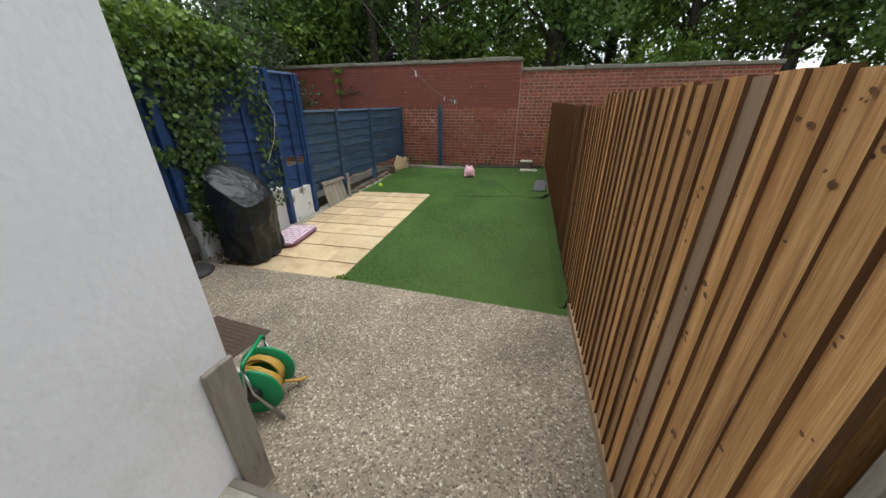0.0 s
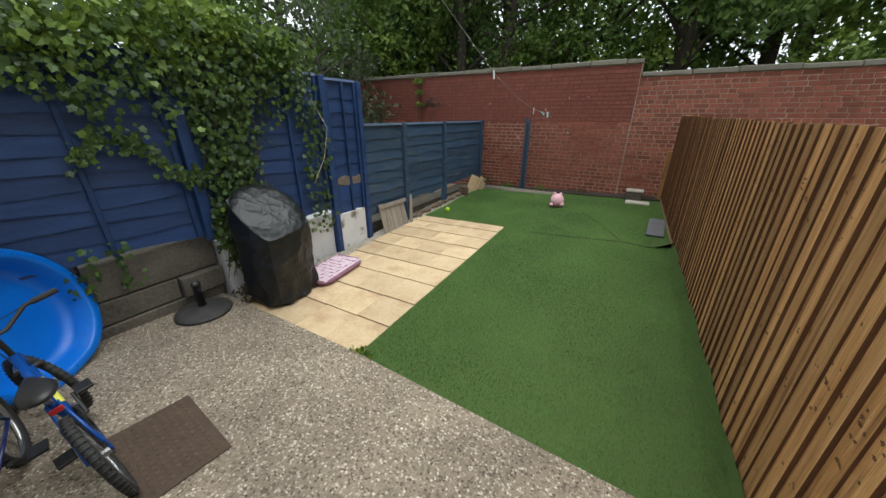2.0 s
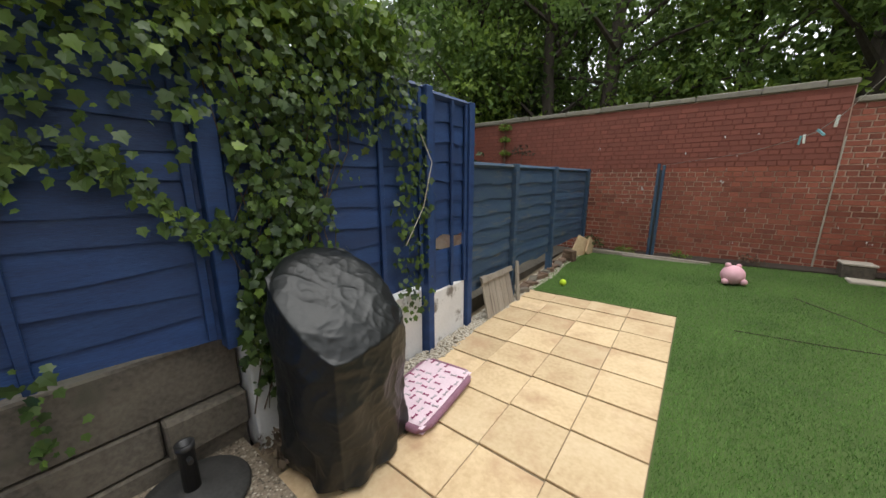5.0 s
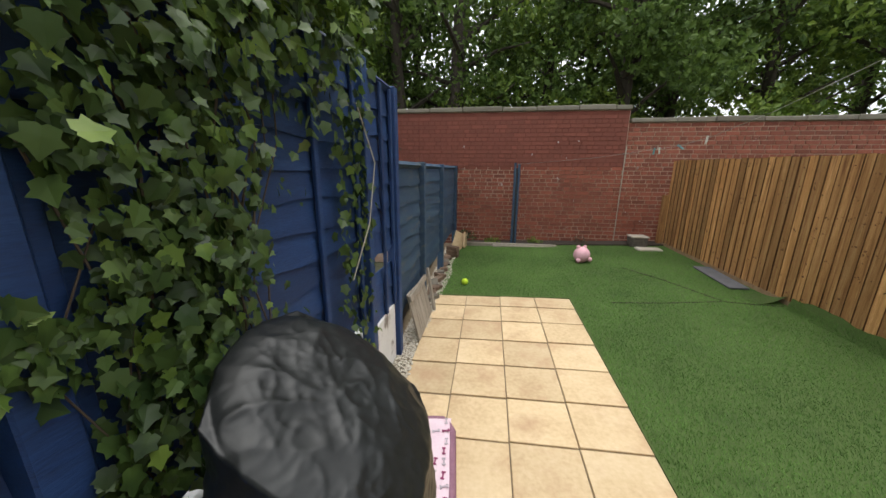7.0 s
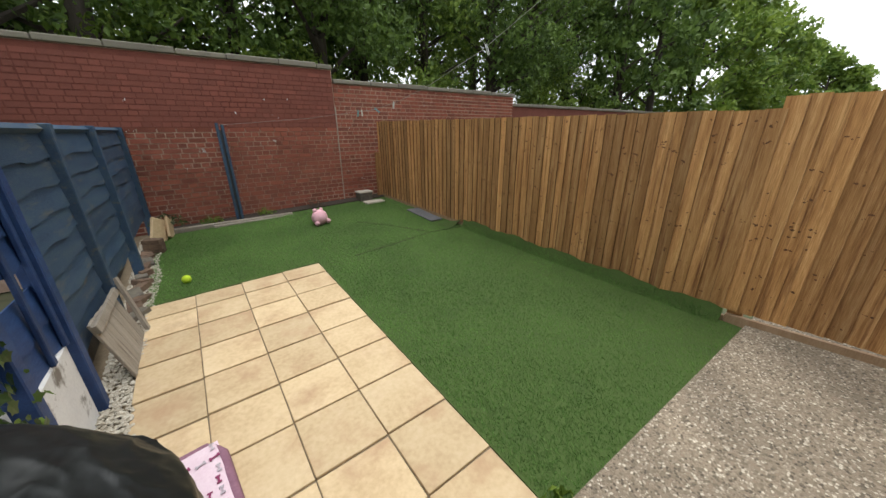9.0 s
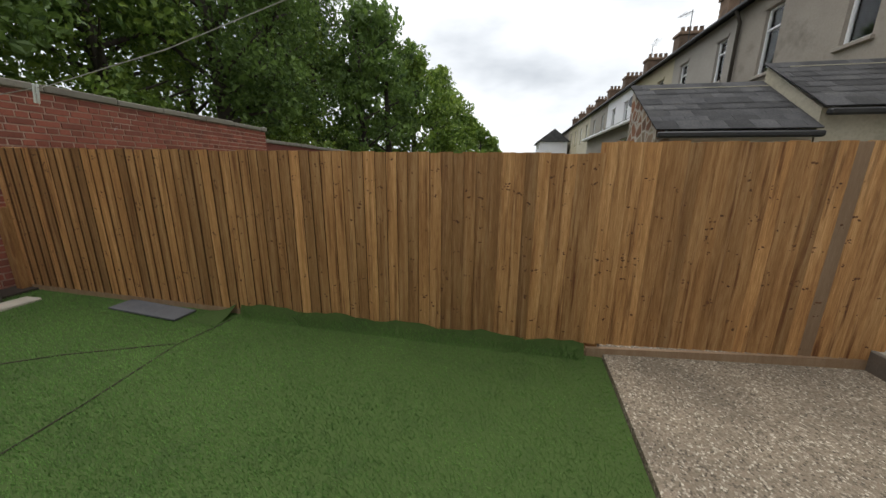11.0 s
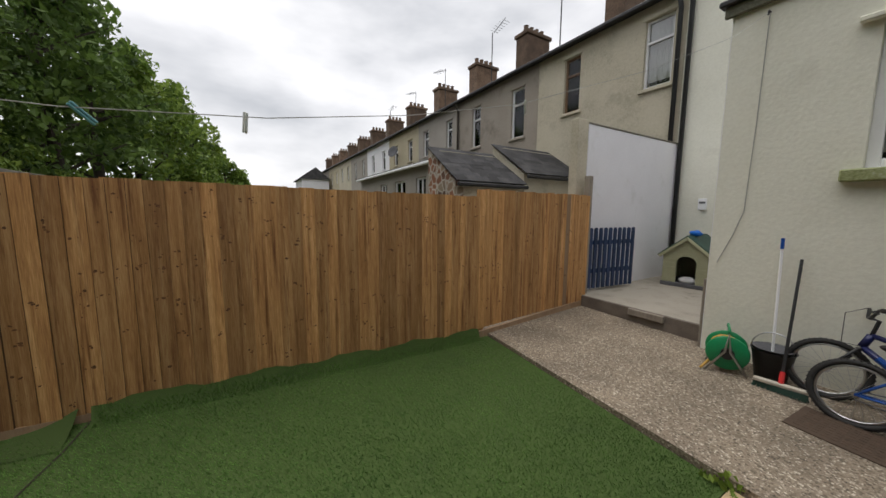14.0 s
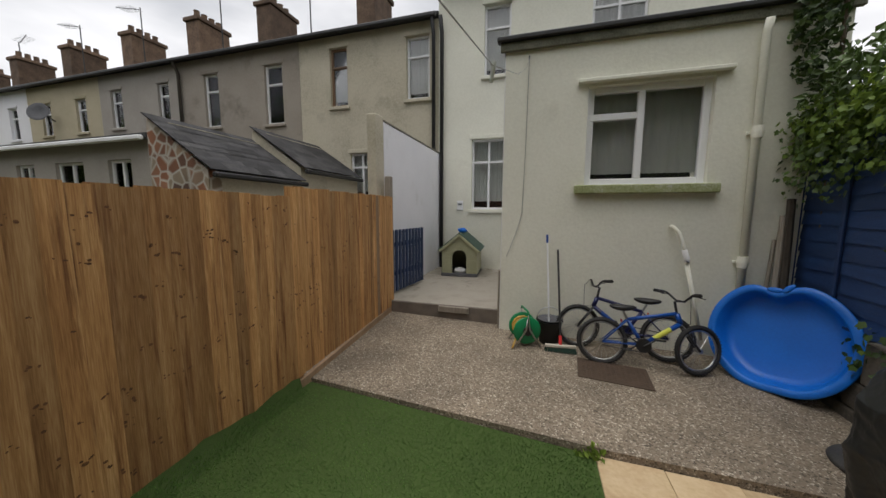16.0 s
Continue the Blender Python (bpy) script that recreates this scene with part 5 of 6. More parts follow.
part("pipe", tube(bmesh.new(), [(-1.0, EY - 0.02, 1.42), (-1.0, EY + 0.06, 1.42), (-1.05, EY + 0.08, 1.36), (-1.10, EY + 0.09, 1.22), (-1.15, EY + 0.09, 1.06)], 0.021, 10), M_render, wp, smooth=True)
part("tape", tube(bmesh.new(), [(-1.115, EY + 0.09, 1.17), (-1.15, EY + 0.09, 1.06), (-1.155, EY + 0.09, 1.04)], 0.027, 10), M_white_cloth, wp, smooth=True)
part("lower_pipe", tube(bmesh.new(), [(-1.155, EY + 0.07, 1.03), (-1.36, EY + 0.06, 0.15)], 0.022, 10), M_render, wp, "cream painted lower pipe", smooth=True)
hk = thing("line_cable", "thin grey cable hanging from a hook on the wall", "cable")
part("cable", tube(bmesh.new(), [(0.62, EY + 0.012, 3.40), (0.63, EY + 0.012, 2.4), (0.65, EY + 0.012, 1.55), (0.72, EY + 0.012, 1.30), (0.83, EY + 0.012, 1.0)], 0.004, 5), M_rope, hk)
part("hook", tube(bmesh.new(), [(0.62, EY - 0.01, 3.42), (0.62, EY + 0.05, 3.42), (0.62, EY + 0.06, 3.38)], 0.008, 6), M_blackpl, hk)
gp = solid("corner_board", B(((EX + 0.007, EY - 0.125, -0.06), (EX + 0.032, EY + 0.004, 0.80)), bevel=0.005), M_timber_grey, "weathered board standing against the wall corner", "board", kind="thing")
part("edge_batten", B(((1.35, -2.111, 0.13), (1.80, -2.07, 0.22)), bevel=0.008), M_timber_grey, bpy.data.objects["step_1"], "short timber batten")
ln = thing("leaning_timbers", "old dark boards and poles propped in the corner", "timber")
for x0, y0, x1, z1, r in ((-1.86, -1.72, -1.98, 1.55, 0.028), (-1.94, -1.70, -2.03, 1.72, 0.035), (-1.80, -1.80, -1.93, 1.30, 0.018)):
    part("pole", tube(bmesh.new(), [(x0, y0, -0.06), (x1, EY + 0.04, z1)], r, 7), M_timber_grey if r < 0.03 else M_bark, ln)
for i, (x, z) in enumerate(((2.25, 1.60),)):
    ob = thing("meter_vent", "small grey plastic wall vent", "vent")
    part("vent_body", B(((x - 0.07, FY + 0.002, z), (x + 0.07, FY + 0.04, z + 0.22)), bevel=0.008), M_upvc, ob)
    part("vent_slot", B(((x - 0.05, FY + 0.041, z + 0.12), (x + 0.05, FY + 0.046, z + 0.16))), M_greymat, ob)

# picket gate, open against the white wall
gate = thing("picket_gate", "dark blue painted picket gate standing open", "gate", at=Matrix.Translation((2.665, -2.37, 0.22)) @ R3(0, 0, -97))
for i in range(10):
    bm = bmesh.new()
    w = 0.033
    pts = [(-w, 0), (w, 0), (w, 0.98)] + [(w * math.cos(a), 0.98 + w * math.sin(a)) for a in (math.pi * k / 8 for k in range(1, 8))] + [(-w, 0.98)]
    A = [bm.verts.new((0.06 + i * 0.113 + x, 0.0, 0.05 + z)) for x, z in pts]
    C = [bm.verts.new((0.06 + i * 0.113 + x, 0.022, 0.05 + z)) for x, z in pts]
    bm.faces.new(A)
    bm.faces.new(C[::-1])
    for k in range(len(A)):
        bm.faces.new((A[k], A[(k + 1) % len(A)], C[(k + 1) % len(A)], C[k]))
    part("picket", bm, M_gateblue, gate)
for z in (0.30, 0.78):
    part("rail", B(((-0.02, 0.0225, z), (1.13, 0.05, z + 0.07)), bevel=0.004), M_gateblue, gate)
    part("hinge", B(((-0.06, 0.02, z + 0.015), (0.06, 0.056, z + 0.055)), bevel=0.004), M_blackpl, gate)

# dog kennel
dk = thing("dog_kennel", "sage plastic dog kennel with a dark green roof", "kennel", at=Matrix.Translation((2.03, -4.62, 0.22)) @ R3(0, 0, 184))
W, D, HH, AP = 0.36, 0.42, 0.58, 0.88
bm = bmesh.new()
arch = [(-0.15, 0.08), (-0.15, 0.42)] + [(0.15 * math.cos(a), 0.42 + 0.13 * math.sin(a)) for a in (math.pi - math.pi * k / 8 for k in range(9))] + [(0.15, 0.08)]
outer = [(-W, 0.06), (-W, HH), (0, AP), (W, HH), (W, 0.06)]


def kface(pts, y0, y1, mat, name, label=""):
    bm = bmesh.new()
    A = [bm.verts.new((x, y0, z)) for x, z in pts]
    C = [bm.verts.new((x, y1, z)) for x, z in pts]
    bm.faces.new(A)
    bm.faces.new(C[::-1])
    for k in range(len(A)):
        bm.faces.new((A[k], A[(k + 1) % len(A)], C[(k + 1) % len(A)], C[k]))
    return part(name, bm, mat, dk, label)


half = [(-W, 0.06), (-W, HH), (0, AP), (0, 0.555)] + [(0.15 * math.cos(a), 0.42 + 0.135 * math.sin(a)) for a in (math.pi / 2 + math.pi / 2 * k / 6 for k in range(1, 7))] + [(-0.15, 0.06)]
kface(half, -D, -D + 0.03, M_kennel, "front_panel")
kface([(-x, z) for x, z in half], -D, -D + 0.03, M_kennel, "front_panel")
kface(outer, D - 0.03, D, M_kennel, "rear_panel")
for s in (-1, 1):
    part("side_panel", B(((s * W - 0.015, -D + 0.031, 0.06), (s * W + 0.015, D - 0.031, HH))), M_kennel, dk)
    for k in range(6):
        part("cladding_groove", B(((s * 0.27 - 0.085, -D - 0.004, 0.12 + k * 0.075), (s * 0.27 + 0.085, -D - 0.001, 0.128 + k * 0.075))), M_kennel, dk)
    part("roof_panel", B(((-0.03, -D - 0.05, 0.0), (0.56, D + 0.05, 0.03)), m=Matrix.Translation((0, 0, AP + 0.01)) @ (R3(0, 39.8, 0) if s > 0 else R3(0, 0, 180) @ R3(0, 39.8, 0)), bevel=0.006), M_kennelroof, dk, "dark green plastic roof")
    part("roof_trim", B(((-0.01, -D - 0.058, -0.035), (0.55, -D - 0.03, 0.012)), m=Matrix.Translation((0, 0, AP + 0.01)) @ (R3(0, 39.8, 0) if s > 0 else Matrix.Scale(-1, 4, (1, 0, 0)) @ R3(0, 39.8, 0)), bevel=0.004), M_kennel, dk)
part("floor_tray", B(((-W - 0.02, -D - 0.02, 0.0), (W + 0.02, D + 0.02, 0.07)), bevel=0.01), M_greymat, dk, "dark plastic floor tray")
bm = bmesh.new()
bmesh.ops.create_uvsphere(bm, u_segments=14, v_segments=8, radius=1, matrix=Matrix.Translation((0.0, -D + 0.12, 0.11)) @ Matrix.Diagonal((0.14, 0.12, 0.06, 1)))
for v in bm.verts:
    v.co += Vector((0, 0, lumpy(v.co, 9, 0.02)))
part("blanket", bm, M_white_cloth, dk, "crumpled white blanket", smooth=True)
bag = bmesh.new()
bmesh.ops.create_icosphere(bag, subdivisions=2, radius=1, matrix=Matrix.Translation((2.0, -4.45, 0.22 + AP + 0.075)) @ Matrix.Diagonal((0.10, 0.09, 0.055, 1)))
for v in bag.verts:
    v.co += Vector((lumpy(v.co, 11, 0.02), lumpy(v.co + Vector((3, 0, 0)), 11, 0.02), lumpy(v.co, 14, 0.015)))
solid("plastic_bag", bag, M_pool, "crumpled blue plastic bag on the kennel roof", "bag", kind="thing", smooth=True)

# ---- far end of the garden ----
pz = gz(-0.5, 5.84)
cp = thing("line_post", "dark blue painted clothes-line post by the brick wall", "post")
part("post", B(((-0.565, 5.81, pz - 0.2), (-0.525, 5.87, 1.70)), ((-0.495, 5.81, pz - 0.2), (-0.455, 5.87, 1.68)), bevel=0.006), M_blue_old, cp)
part("brace", B(((-0.524, 5.825, pz - 0.2), (-0.496, 5.855, 1.60))), M_gutter, cp)
line = thing("washing_line", "thin grey washing line with plastic pegs", "washing line")
LP = [Vector(p) for p in ((0.62, EY + 0.05, 3.40), (0.61, -1.16, 2.98), (0.60, 0.1, 2.44), (0.60, 1.22, 2.04), (0.60, 1.8, 1.90), (0.60, 2.3, 1.815), (0.60, 2.76, 1.775), (0.58, 3.1, 1.77), (0.36, 4.2, 1.73), (-0.51, 5.84, 1.67))]
part("cord", tube(bmesh.new(), LP, 0.0016, 5), M_rope, line)
for y, mt, rot in ((1.18, M_pegw, -20), (2.36, M_pegw, 6), (2.73, M_pegt, -50), (3.03, M_pegw, -6), (3.11, M_pegt, 8)):
    k = max(i for i in range(len(LP) - 1) if LP[i].y <= y)
    p = LP[k].lerp(LP[k + 1], (y - LP[k].y) / (LP[k + 1].y - LP[k].y))
    m = Matrix.Translation(p) @ R3(rot, 0, 40)
    part("peg", B(((-0.005, -0.007, -0.05), (0.005, -0.0015, 0.014)), ((-0.005, 0.0015, -0.05), (0.005, 0.007, 0.014)), m=m, bevel=0.002), mt, line)
sl = thing("timber_edging", "weathered timber sleeper edging the planted bed", "edging")
part("sleeper", B(((-1.66, 5.725, gz(-1, 5.7) - 0.1), (0.30, 5.80, gz(-0.6, 5.7) + 0.055)), bevel=0.01), M_timber_grey, sl)
part("sleeper", B(((-0.9, 5.66, gz(-0.5, 5.7) - 0.08), (0.62, 5.72, gz(-0.2, 5.7) + 0.02)), bevel=0.01), M_timber_grey, sl)
solid("planting_bed", slab_sheet(-1.66, 2.2, 5.805, 6.075, lambda x, y: gz(x, y) + 0.03, 0.2, 6, 2), M_soil, "narrow soil bed at the foot of the wall", "soil bed")
cd = thing("wall_conduit", "thin grey conduit running up the brick wall", "conduit")
part("pipe", tube(bmesh.new(), [(1.405, WY - 0.015, 0.2), (1.415, WY - 0.015, 1.3), (1.425, WY - 0.015, 2.0)], 0.009, 6), M_stonepale, cd)
st_ = thing("stepping_blocks", "two pale concrete blocks by the fence end", "concrete block", "concrete blocks")
part("block", B(((1.62, 5.45, gz(1.8, 5.5) - 0.02), (2.02, 5.66, gz(1.8, 5.5) + 0.035)), bevel=0.012), M_stonepale, st_)
part("raised_block", B(((1.60, 5.72, gz(1.8, 5.8) - 0.02), (1.88, 5.95, gz(1.8, 5.8) + 0.16)), bevel=0.012), M_block, st_)
part("cap", B(((1.59, 5.71, gz(1.8, 5.8) + 0.161), (1.89, 5.96, gz(1.8, 5.8) + 0.19)), bevel=0.008), M_stonepale, st_)
pg = thing("plush_toy", "round pink plush toy lying on the turf", "toy")
bm = bmesh.new()
pc = Vector((0.50, 4.82, gz(0.5, 4.82) + 0.125))
bmesh.ops.create_uvsphere(bm, u_segments=24, v_segments=14, radius=0.125, matrix=Matrix.Translation(pc))
for dx, dy, dz, r in ((-0.06, 0.0, 0.12, 0.035), (0.045, 0.03, 0.12, 0.03), (0.11, -0.06, -0.06, 0.04), (-0.07, -0.09, -0.075, 0.04)):
    bmesh.ops.create_uvsphere(bm, u_segments=10, v_segments=6, radius=r, matrix=Matrix.Translation(pc + Vector((dx, dy, dz))))
part("body", bm, M_plush, pg, smooth=True)
bm = bmesh.new()
bmesh.ops.create_uvsphere(bm, u_segments=20, v_segments=12, radius=0.045, matrix=Matrix.Translation((-1.29, 3.76, gz(-1.29, 3.76) + 0.045)))
ballo = solid("tennis_ball", bm, M_ball, "yellow-green tennis ball on the turf", "ball", kind="thing", smooth=True)
gm = thing("grey_board", "flat dark grey board lying by the fence", "board")
part("board", B(((-0.11, -0.42, 0.0), (0.11, 0.42, 0.02)), m=Matrix.Translation((2.12, 4.20, gz(2.1, 4.2) + 0.012)) @ R3(2, -1.5, -3), bevel=0.004), M_greymat, gm)
# seams and a curled corner of the turf
for pts in ([(1.70, 3.44), (1.35, 4.1), (1.02, 4.55)], [(0.45, 3.30), (1.0, 3.33), (1.70, 3.42), (2.0, 3.36), (2.30, 3.33)]):
    part("turf_seam", tube(bmesh.new(), [(x, y, gz(x, y) + 0.010) for x, y in pts], 0.005, 5), M_soil, turf, "dark open seam in the turf")
bm = bmesh.new()
vs = []
for i in range(7):
    for j in range(6):
        u, v = i / 6, j / 5
        x, y = 2.02 + 0.28 * u, 3.38 + 0.28 * v
        vs.append(bm.verts.new((x, y, gz(x, y) + 0.012 + 0.10 * max(0, u - v * 0.9) ** 2)))
for i in range(6):
    for j in range(5):
        bm.faces.new((vs[i * 6 + j], vs[(i + 1) * 6 + j], vs[(i + 1) * 6 + j + 1], vs[i * 6 + j + 1]))
part("curled_corner", bm, M_turf, turf, "curled corner of turf", smooth=True)

# loose boards, bricks and slabs along the low fence
lb = thing("old_plank_panel", "old grey plank panel leaning on the fence", "panel", at=Matrix.Translation((-1.60, 2.72, gz(-1.6, 2.7))) @ R3(0, -14, -1))
for i in range(5):
    part("plank", B(((-0.018, -0.42 + i * 0.125, 0.0), (0.0, -0.30 + i * 0.125, 0.47 - 0.01 * i)), bevel=0.003), M_timber_grey, lb)
part("batten", B(((0.002, -0.44, 0.40), (0.03, 0.24, 0.46)), bevel=0.003), M_timber_grey, lb)
part("batten", B(((0.004, 0.0, 0.0), (0.03, 0.06, 0.52)), m=Matrix.Translation((0, 0.22, 0)) @ R3(-18, 0, 0), bevel=0.003), M_timber_grey, lb)
for i, (x, y, rz, rx, s) in enumerate(((-1.58, 5.38, -10, -24, (0.30, 0.04, 0.36)), (-1.44, 5.58, 12, -30, (0.26, 0.035, 0.30)))):
    solid("loose_paving_slab", B(((-s[0] / 2, -s[1] / 2, 0), (s[0] / 2, s[1] / 2, s[2])), m=Matrix.Translation((x, y, gz(x, y) + 0.0)) @ R3(0, 24, rz + 70), bevel=0.008), M_slab, "buff paving slab leaning in the corner", "paving slab", kind="thing", group="spare slabs")
rng = random.Random(12)
for i in range(13):
    y = 3.25 + i * 0.155 + rng.uniform(-0.02, 0.02)
    z = gz(-1.7, y) - 0.01
    solid("loose_brick", B(((-0.055, -0.105, 0), (0.055, 0.105, 0.065)), m=Matrix.Translation((-1.68 + rng.uniform(-0.03, 0.03), y, z)) @ R3(rng.uniform(-8, 8), rng.uniform(-8, 8), rng.uniform(-35, 35)), bevel=0.006), M_chimney if i % 3 else M_block, "loose old brick edging the gravel", "brick", kind="thing", group="loose bricks")
for i in range(3):
    solid("loose_brick", B(((-0.055, -0.105, 0), (0.055, 0.105, 0.065)), m=Matrix.Translation((-1.60, 5.02 + 0.0 * i, gz(-1.6, 5) + 0.066 * i - 0.005)) @ R3(0, 0, 80 - 9 * i), bevel=0.006), M_chimney, "loose old brick edging the gravel", "brick", kind="thing", group="loose bricks")

# aerials and a dish on the terrace
for x, z, s in ((8.9, 9.6, 1), (13.2, 9.6, -1), (17.8, 9.5, 1), (22.0, 9.4, 1), (27.0, 9.3, -1)):
    ae = thing("tv_aerial", "thin metal television aerial on a chimney", "aerial", "roof aerials")
    part("mast", tube(bmesh.new(), [(x, -8.8, 7.6), (x, -8.8, z + 1.0)], 0.025, 6), M_gutter, ae)
    part("boom", tube(bmesh.new(), [(x + 0.1 * s, -8.8, z + 0.95), (x + 1.2 * s, -8.6, z + 1.1)], 0.015, 5), M_gutter, ae)
    for k in range(6):
        part("element", tube(bmesh.new(), [(x + (0.2 + 0.17 * k) * s, -9.0, z + 0.97 + 0.02 * k), (x + (0.2 + 0.17 * k) * s, -8.5, z + 0.97 + 0.02 * k)], 0.008, 4), M_gutter, ae)
sd = thing("satellite_dish", "dark satellite dish on the buff house", "satellite dish")
part("dish", lathe(bmesh.new(), [(0.02, 0.0), (0.2, 0.03), (0.32, 0.09), (0.31, 0.10), (0.19, 0.045), (0.02, 0.015)], 20, Matrix.Translation((17.1, FY + 0.35, 4.9)) @ R3(-75, 0, 30)), M_greymat, sd, smooth=True)
part("arm", tube(bmesh.new(), [(17.1, FY, 4.7), (17.1, FY + 0.35, 4.9)], 0.025, 6), M_gutter, sd)
for x, m in ((2.70, M_gutter), (2.90, M_gutter), (10.9, M_bark)):
    pp = thing("downpipe", "dark rainwater downpipe on the terrace", "downpipe", "downpipes")
    part("pipe", tube(bmesh.new(), [(x, FY + 0.2, 5.9), (x, FY + 0.07, 5.6), (x, FY + 0.07, 0.2)], 0.045, 8), m, pp, smooth=True)
lp = thing("street_lamp", "grey street lamp beyond the trees", "street lamp")
part("column", tube(bmesh.new(), [(15.5, 8.0, -0.4), (15.5, 8.0, 7.4), (15.3, 8.0, 7.8), (14.9, 8.0, 7.9)], 0.05, 8), M_block, lp, smooth=True)
part("lantern", B(((14.4, 7.9, 7.83), (14.95, 8.1, 7.95)), bevel=0.03), M_block, lp)


# ---- ivy ----
def ivy_mesh(name, mat, s=1.0):
    """A five-lobed leaf, folded a little along its rib."""
    pts = [(0, -0.42), (0.10, -0.50), (0.40, -0.40), (0.37, -0.13), (0.56, 0.06), (0.29, 0.19), (0.0, 0.62), (-0.29, 0.19), (-0.56, 0.06), (-0.37, -0.13), (-0.40, -0.40), (-0.10, -0.50)]
    verts = [(0, -0.1, 0.0)] + [(x, y, 0.10 * abs(x) - 0.10 * y * y) for x, y in pts]
    faces = [(0, i, i % 12 + 1) for i in range(1, 13)]
    return [(x * s, y * s, z * s) for x, y, z in verts], faces


IV, IF = ivy_mesh("leaf", None)
IVn = np.array(IV)


def leaf_frames(rg, n, area):
    """Poses for leaves on the fence: area gives (y, z, out) for each."""
    out = []
    for i in range(n):
        y, z, o, s = area(rg)
        x = bxf(y) + 0.02 + o
        e = Euler((radians(rg.normal(78, 16)), radians(rg.normal(0, 14)), radians(90 + rg.normal(0, 34))))
        spin = Matrix.Rotation(math.pi + rg.normal(0, 0.7), 4, "Z")
        out.append(Matrix.Translation((x, y, z)) @ e.to_matrix().to_4x4() @ spin @ Matrix.Diagonal((s, s, s, 1)))
    return out


def area_main(rg):
    """The thick curtain of ivy, densest along the top and in the hanging column."""
    while True:
        k = rg.uniform(0, 1)
        if k < 0.46:
            y, z = rg.uniform(-2.1, 1.32), 2.20 + rg.normal(0, 0.23) - 0.12 * rg.uniform(0, 1)
            if z < 1.75 + 0.12 * math.sin(y * 5) - 0.25 * math.exp(-((y + 0.1) / 0.35) ** 2) or z > 2.62 + 0.1 * math.sin(y * 4):
                continue
            o = abs(rg.normal(0.06, 0.07)) + 0.10 * max(0, z - 2.0)
        elif k < 0.86:
            z = rg.uniform(0.15, 2.1)
            c = 0.62 - 0.28 * math.sin(z * 2.2) * (z < 1.4) + 0.1 * math.sin(z * 7)
            y = rg.normal(c - 0.22, 0.12 + 0.14 * (z > 1.4))
            if y < (0.06 if z > 0.9 else 0.0) or (z < 0.9 and rg.uniform(0, 1) < 0.35) or (y > 0.62 and rg.uniform(0, 1) < 0.75):
                continue
            o = abs(rg.normal(0.04, 0.04))
        elif k < 0.94:
            y = rg.choice((-0.95, -0.72, 1.18, 1.30, 1.42)) + rg.normal(0, 0.05)
            z = rg.uniform(0.3, 1.9)
            if y < -0.5 and z > 0.75:
                continue
            o = abs(rg.normal(0.02, 0.02))
        else:
            q = rg.uniform(0, 1)
            y, z, o = -0.75 + 1.1 * q + rg.normal(0, 0.04), 1.38 + 0.2 * math.sin(q * 7) + rg.normal(0, 0.05), 0.03
        return y, z, o, 0.047 * rg.uniform(0.38, 1.4)


ivy = thing("ivy", "green ivy climbing over the blue fence", "ivy")
rg = np.random.RandomState(17)
frames_ = leaf_frames(rg, 5200, area_main)
near = [m for m in frames_ if -0.15 < m.translation.y < 1.0 and m.translation.z < 1.9][:290]
rest = [m for m in frames_ if not any(m is q for q in near)]
old, young = ([], []), ([], [])
for i, m in enumerate(rest):
    A = np.array(m)
    allv, allf = young if (m.translation.z > 1.9 and i % 9 < 3) or i % 16 == 0 else old
    k = len(allv)
    allv += (IVn @ A[:3, :3].T + A[:3, 3]).tolist()
    allf += [tuple(q + k for q in f) for f in IF]
tagged(raw("leaves", *old, M_ivy, ivy), kind="stuff")
tagged(raw("young_leaves", *young, M_ivy_young, ivy, ), "fresh light green leaves", kind="stuff")
me1 = bpy.data.meshes.new("leaf")
me1.from_pydata(IV, [], IF)
me1.materials.append(M_ivy)
me2 = bpy.data.meshes.new("leaf")
me2.from_pydata(IV, [], IF)
me2.materials.append(M_ivy_young)
for i, m in enumerate(near):
    mm = m.copy()
    mm.translation.x += 0.03
    piece("leaf", me2 if i % 12 == 0 else me1, ivy, mm)
rng = random.Random(6)
for i in range(12):
    y0 = rng.uniform(0.1, 0.75)
    pts = [(bxf(y0 + 0.05 * math.sin(q * 2 + i)) + 0.03 + 0.01 * math.sin(q * 3 + i), y0 + 0.06 * math.sin(q * 2 + i) + 0.12 * (q - 1) * rng.uniform(-1, 1), 0.1 + q * 0.52) for q in range(5)]
    part("stem", tube(bmesh.new(), pts, rng.uniform(0.002, 0.005), 5), M_stem, ivy)
part("stem", tube(bmesh.new(), [(bxf(1.3) + 0.05, 1.2, 0.95), (bxf(1.4) + 0.09, 1.36, 1.25), (bxf(1.45) + 0.10, 1.45, 1.6), (bxf(1.3) + 0.08, 1.3, 1.9)], 0.004, 5), M_stonepale, ivy, "pale bare stem")

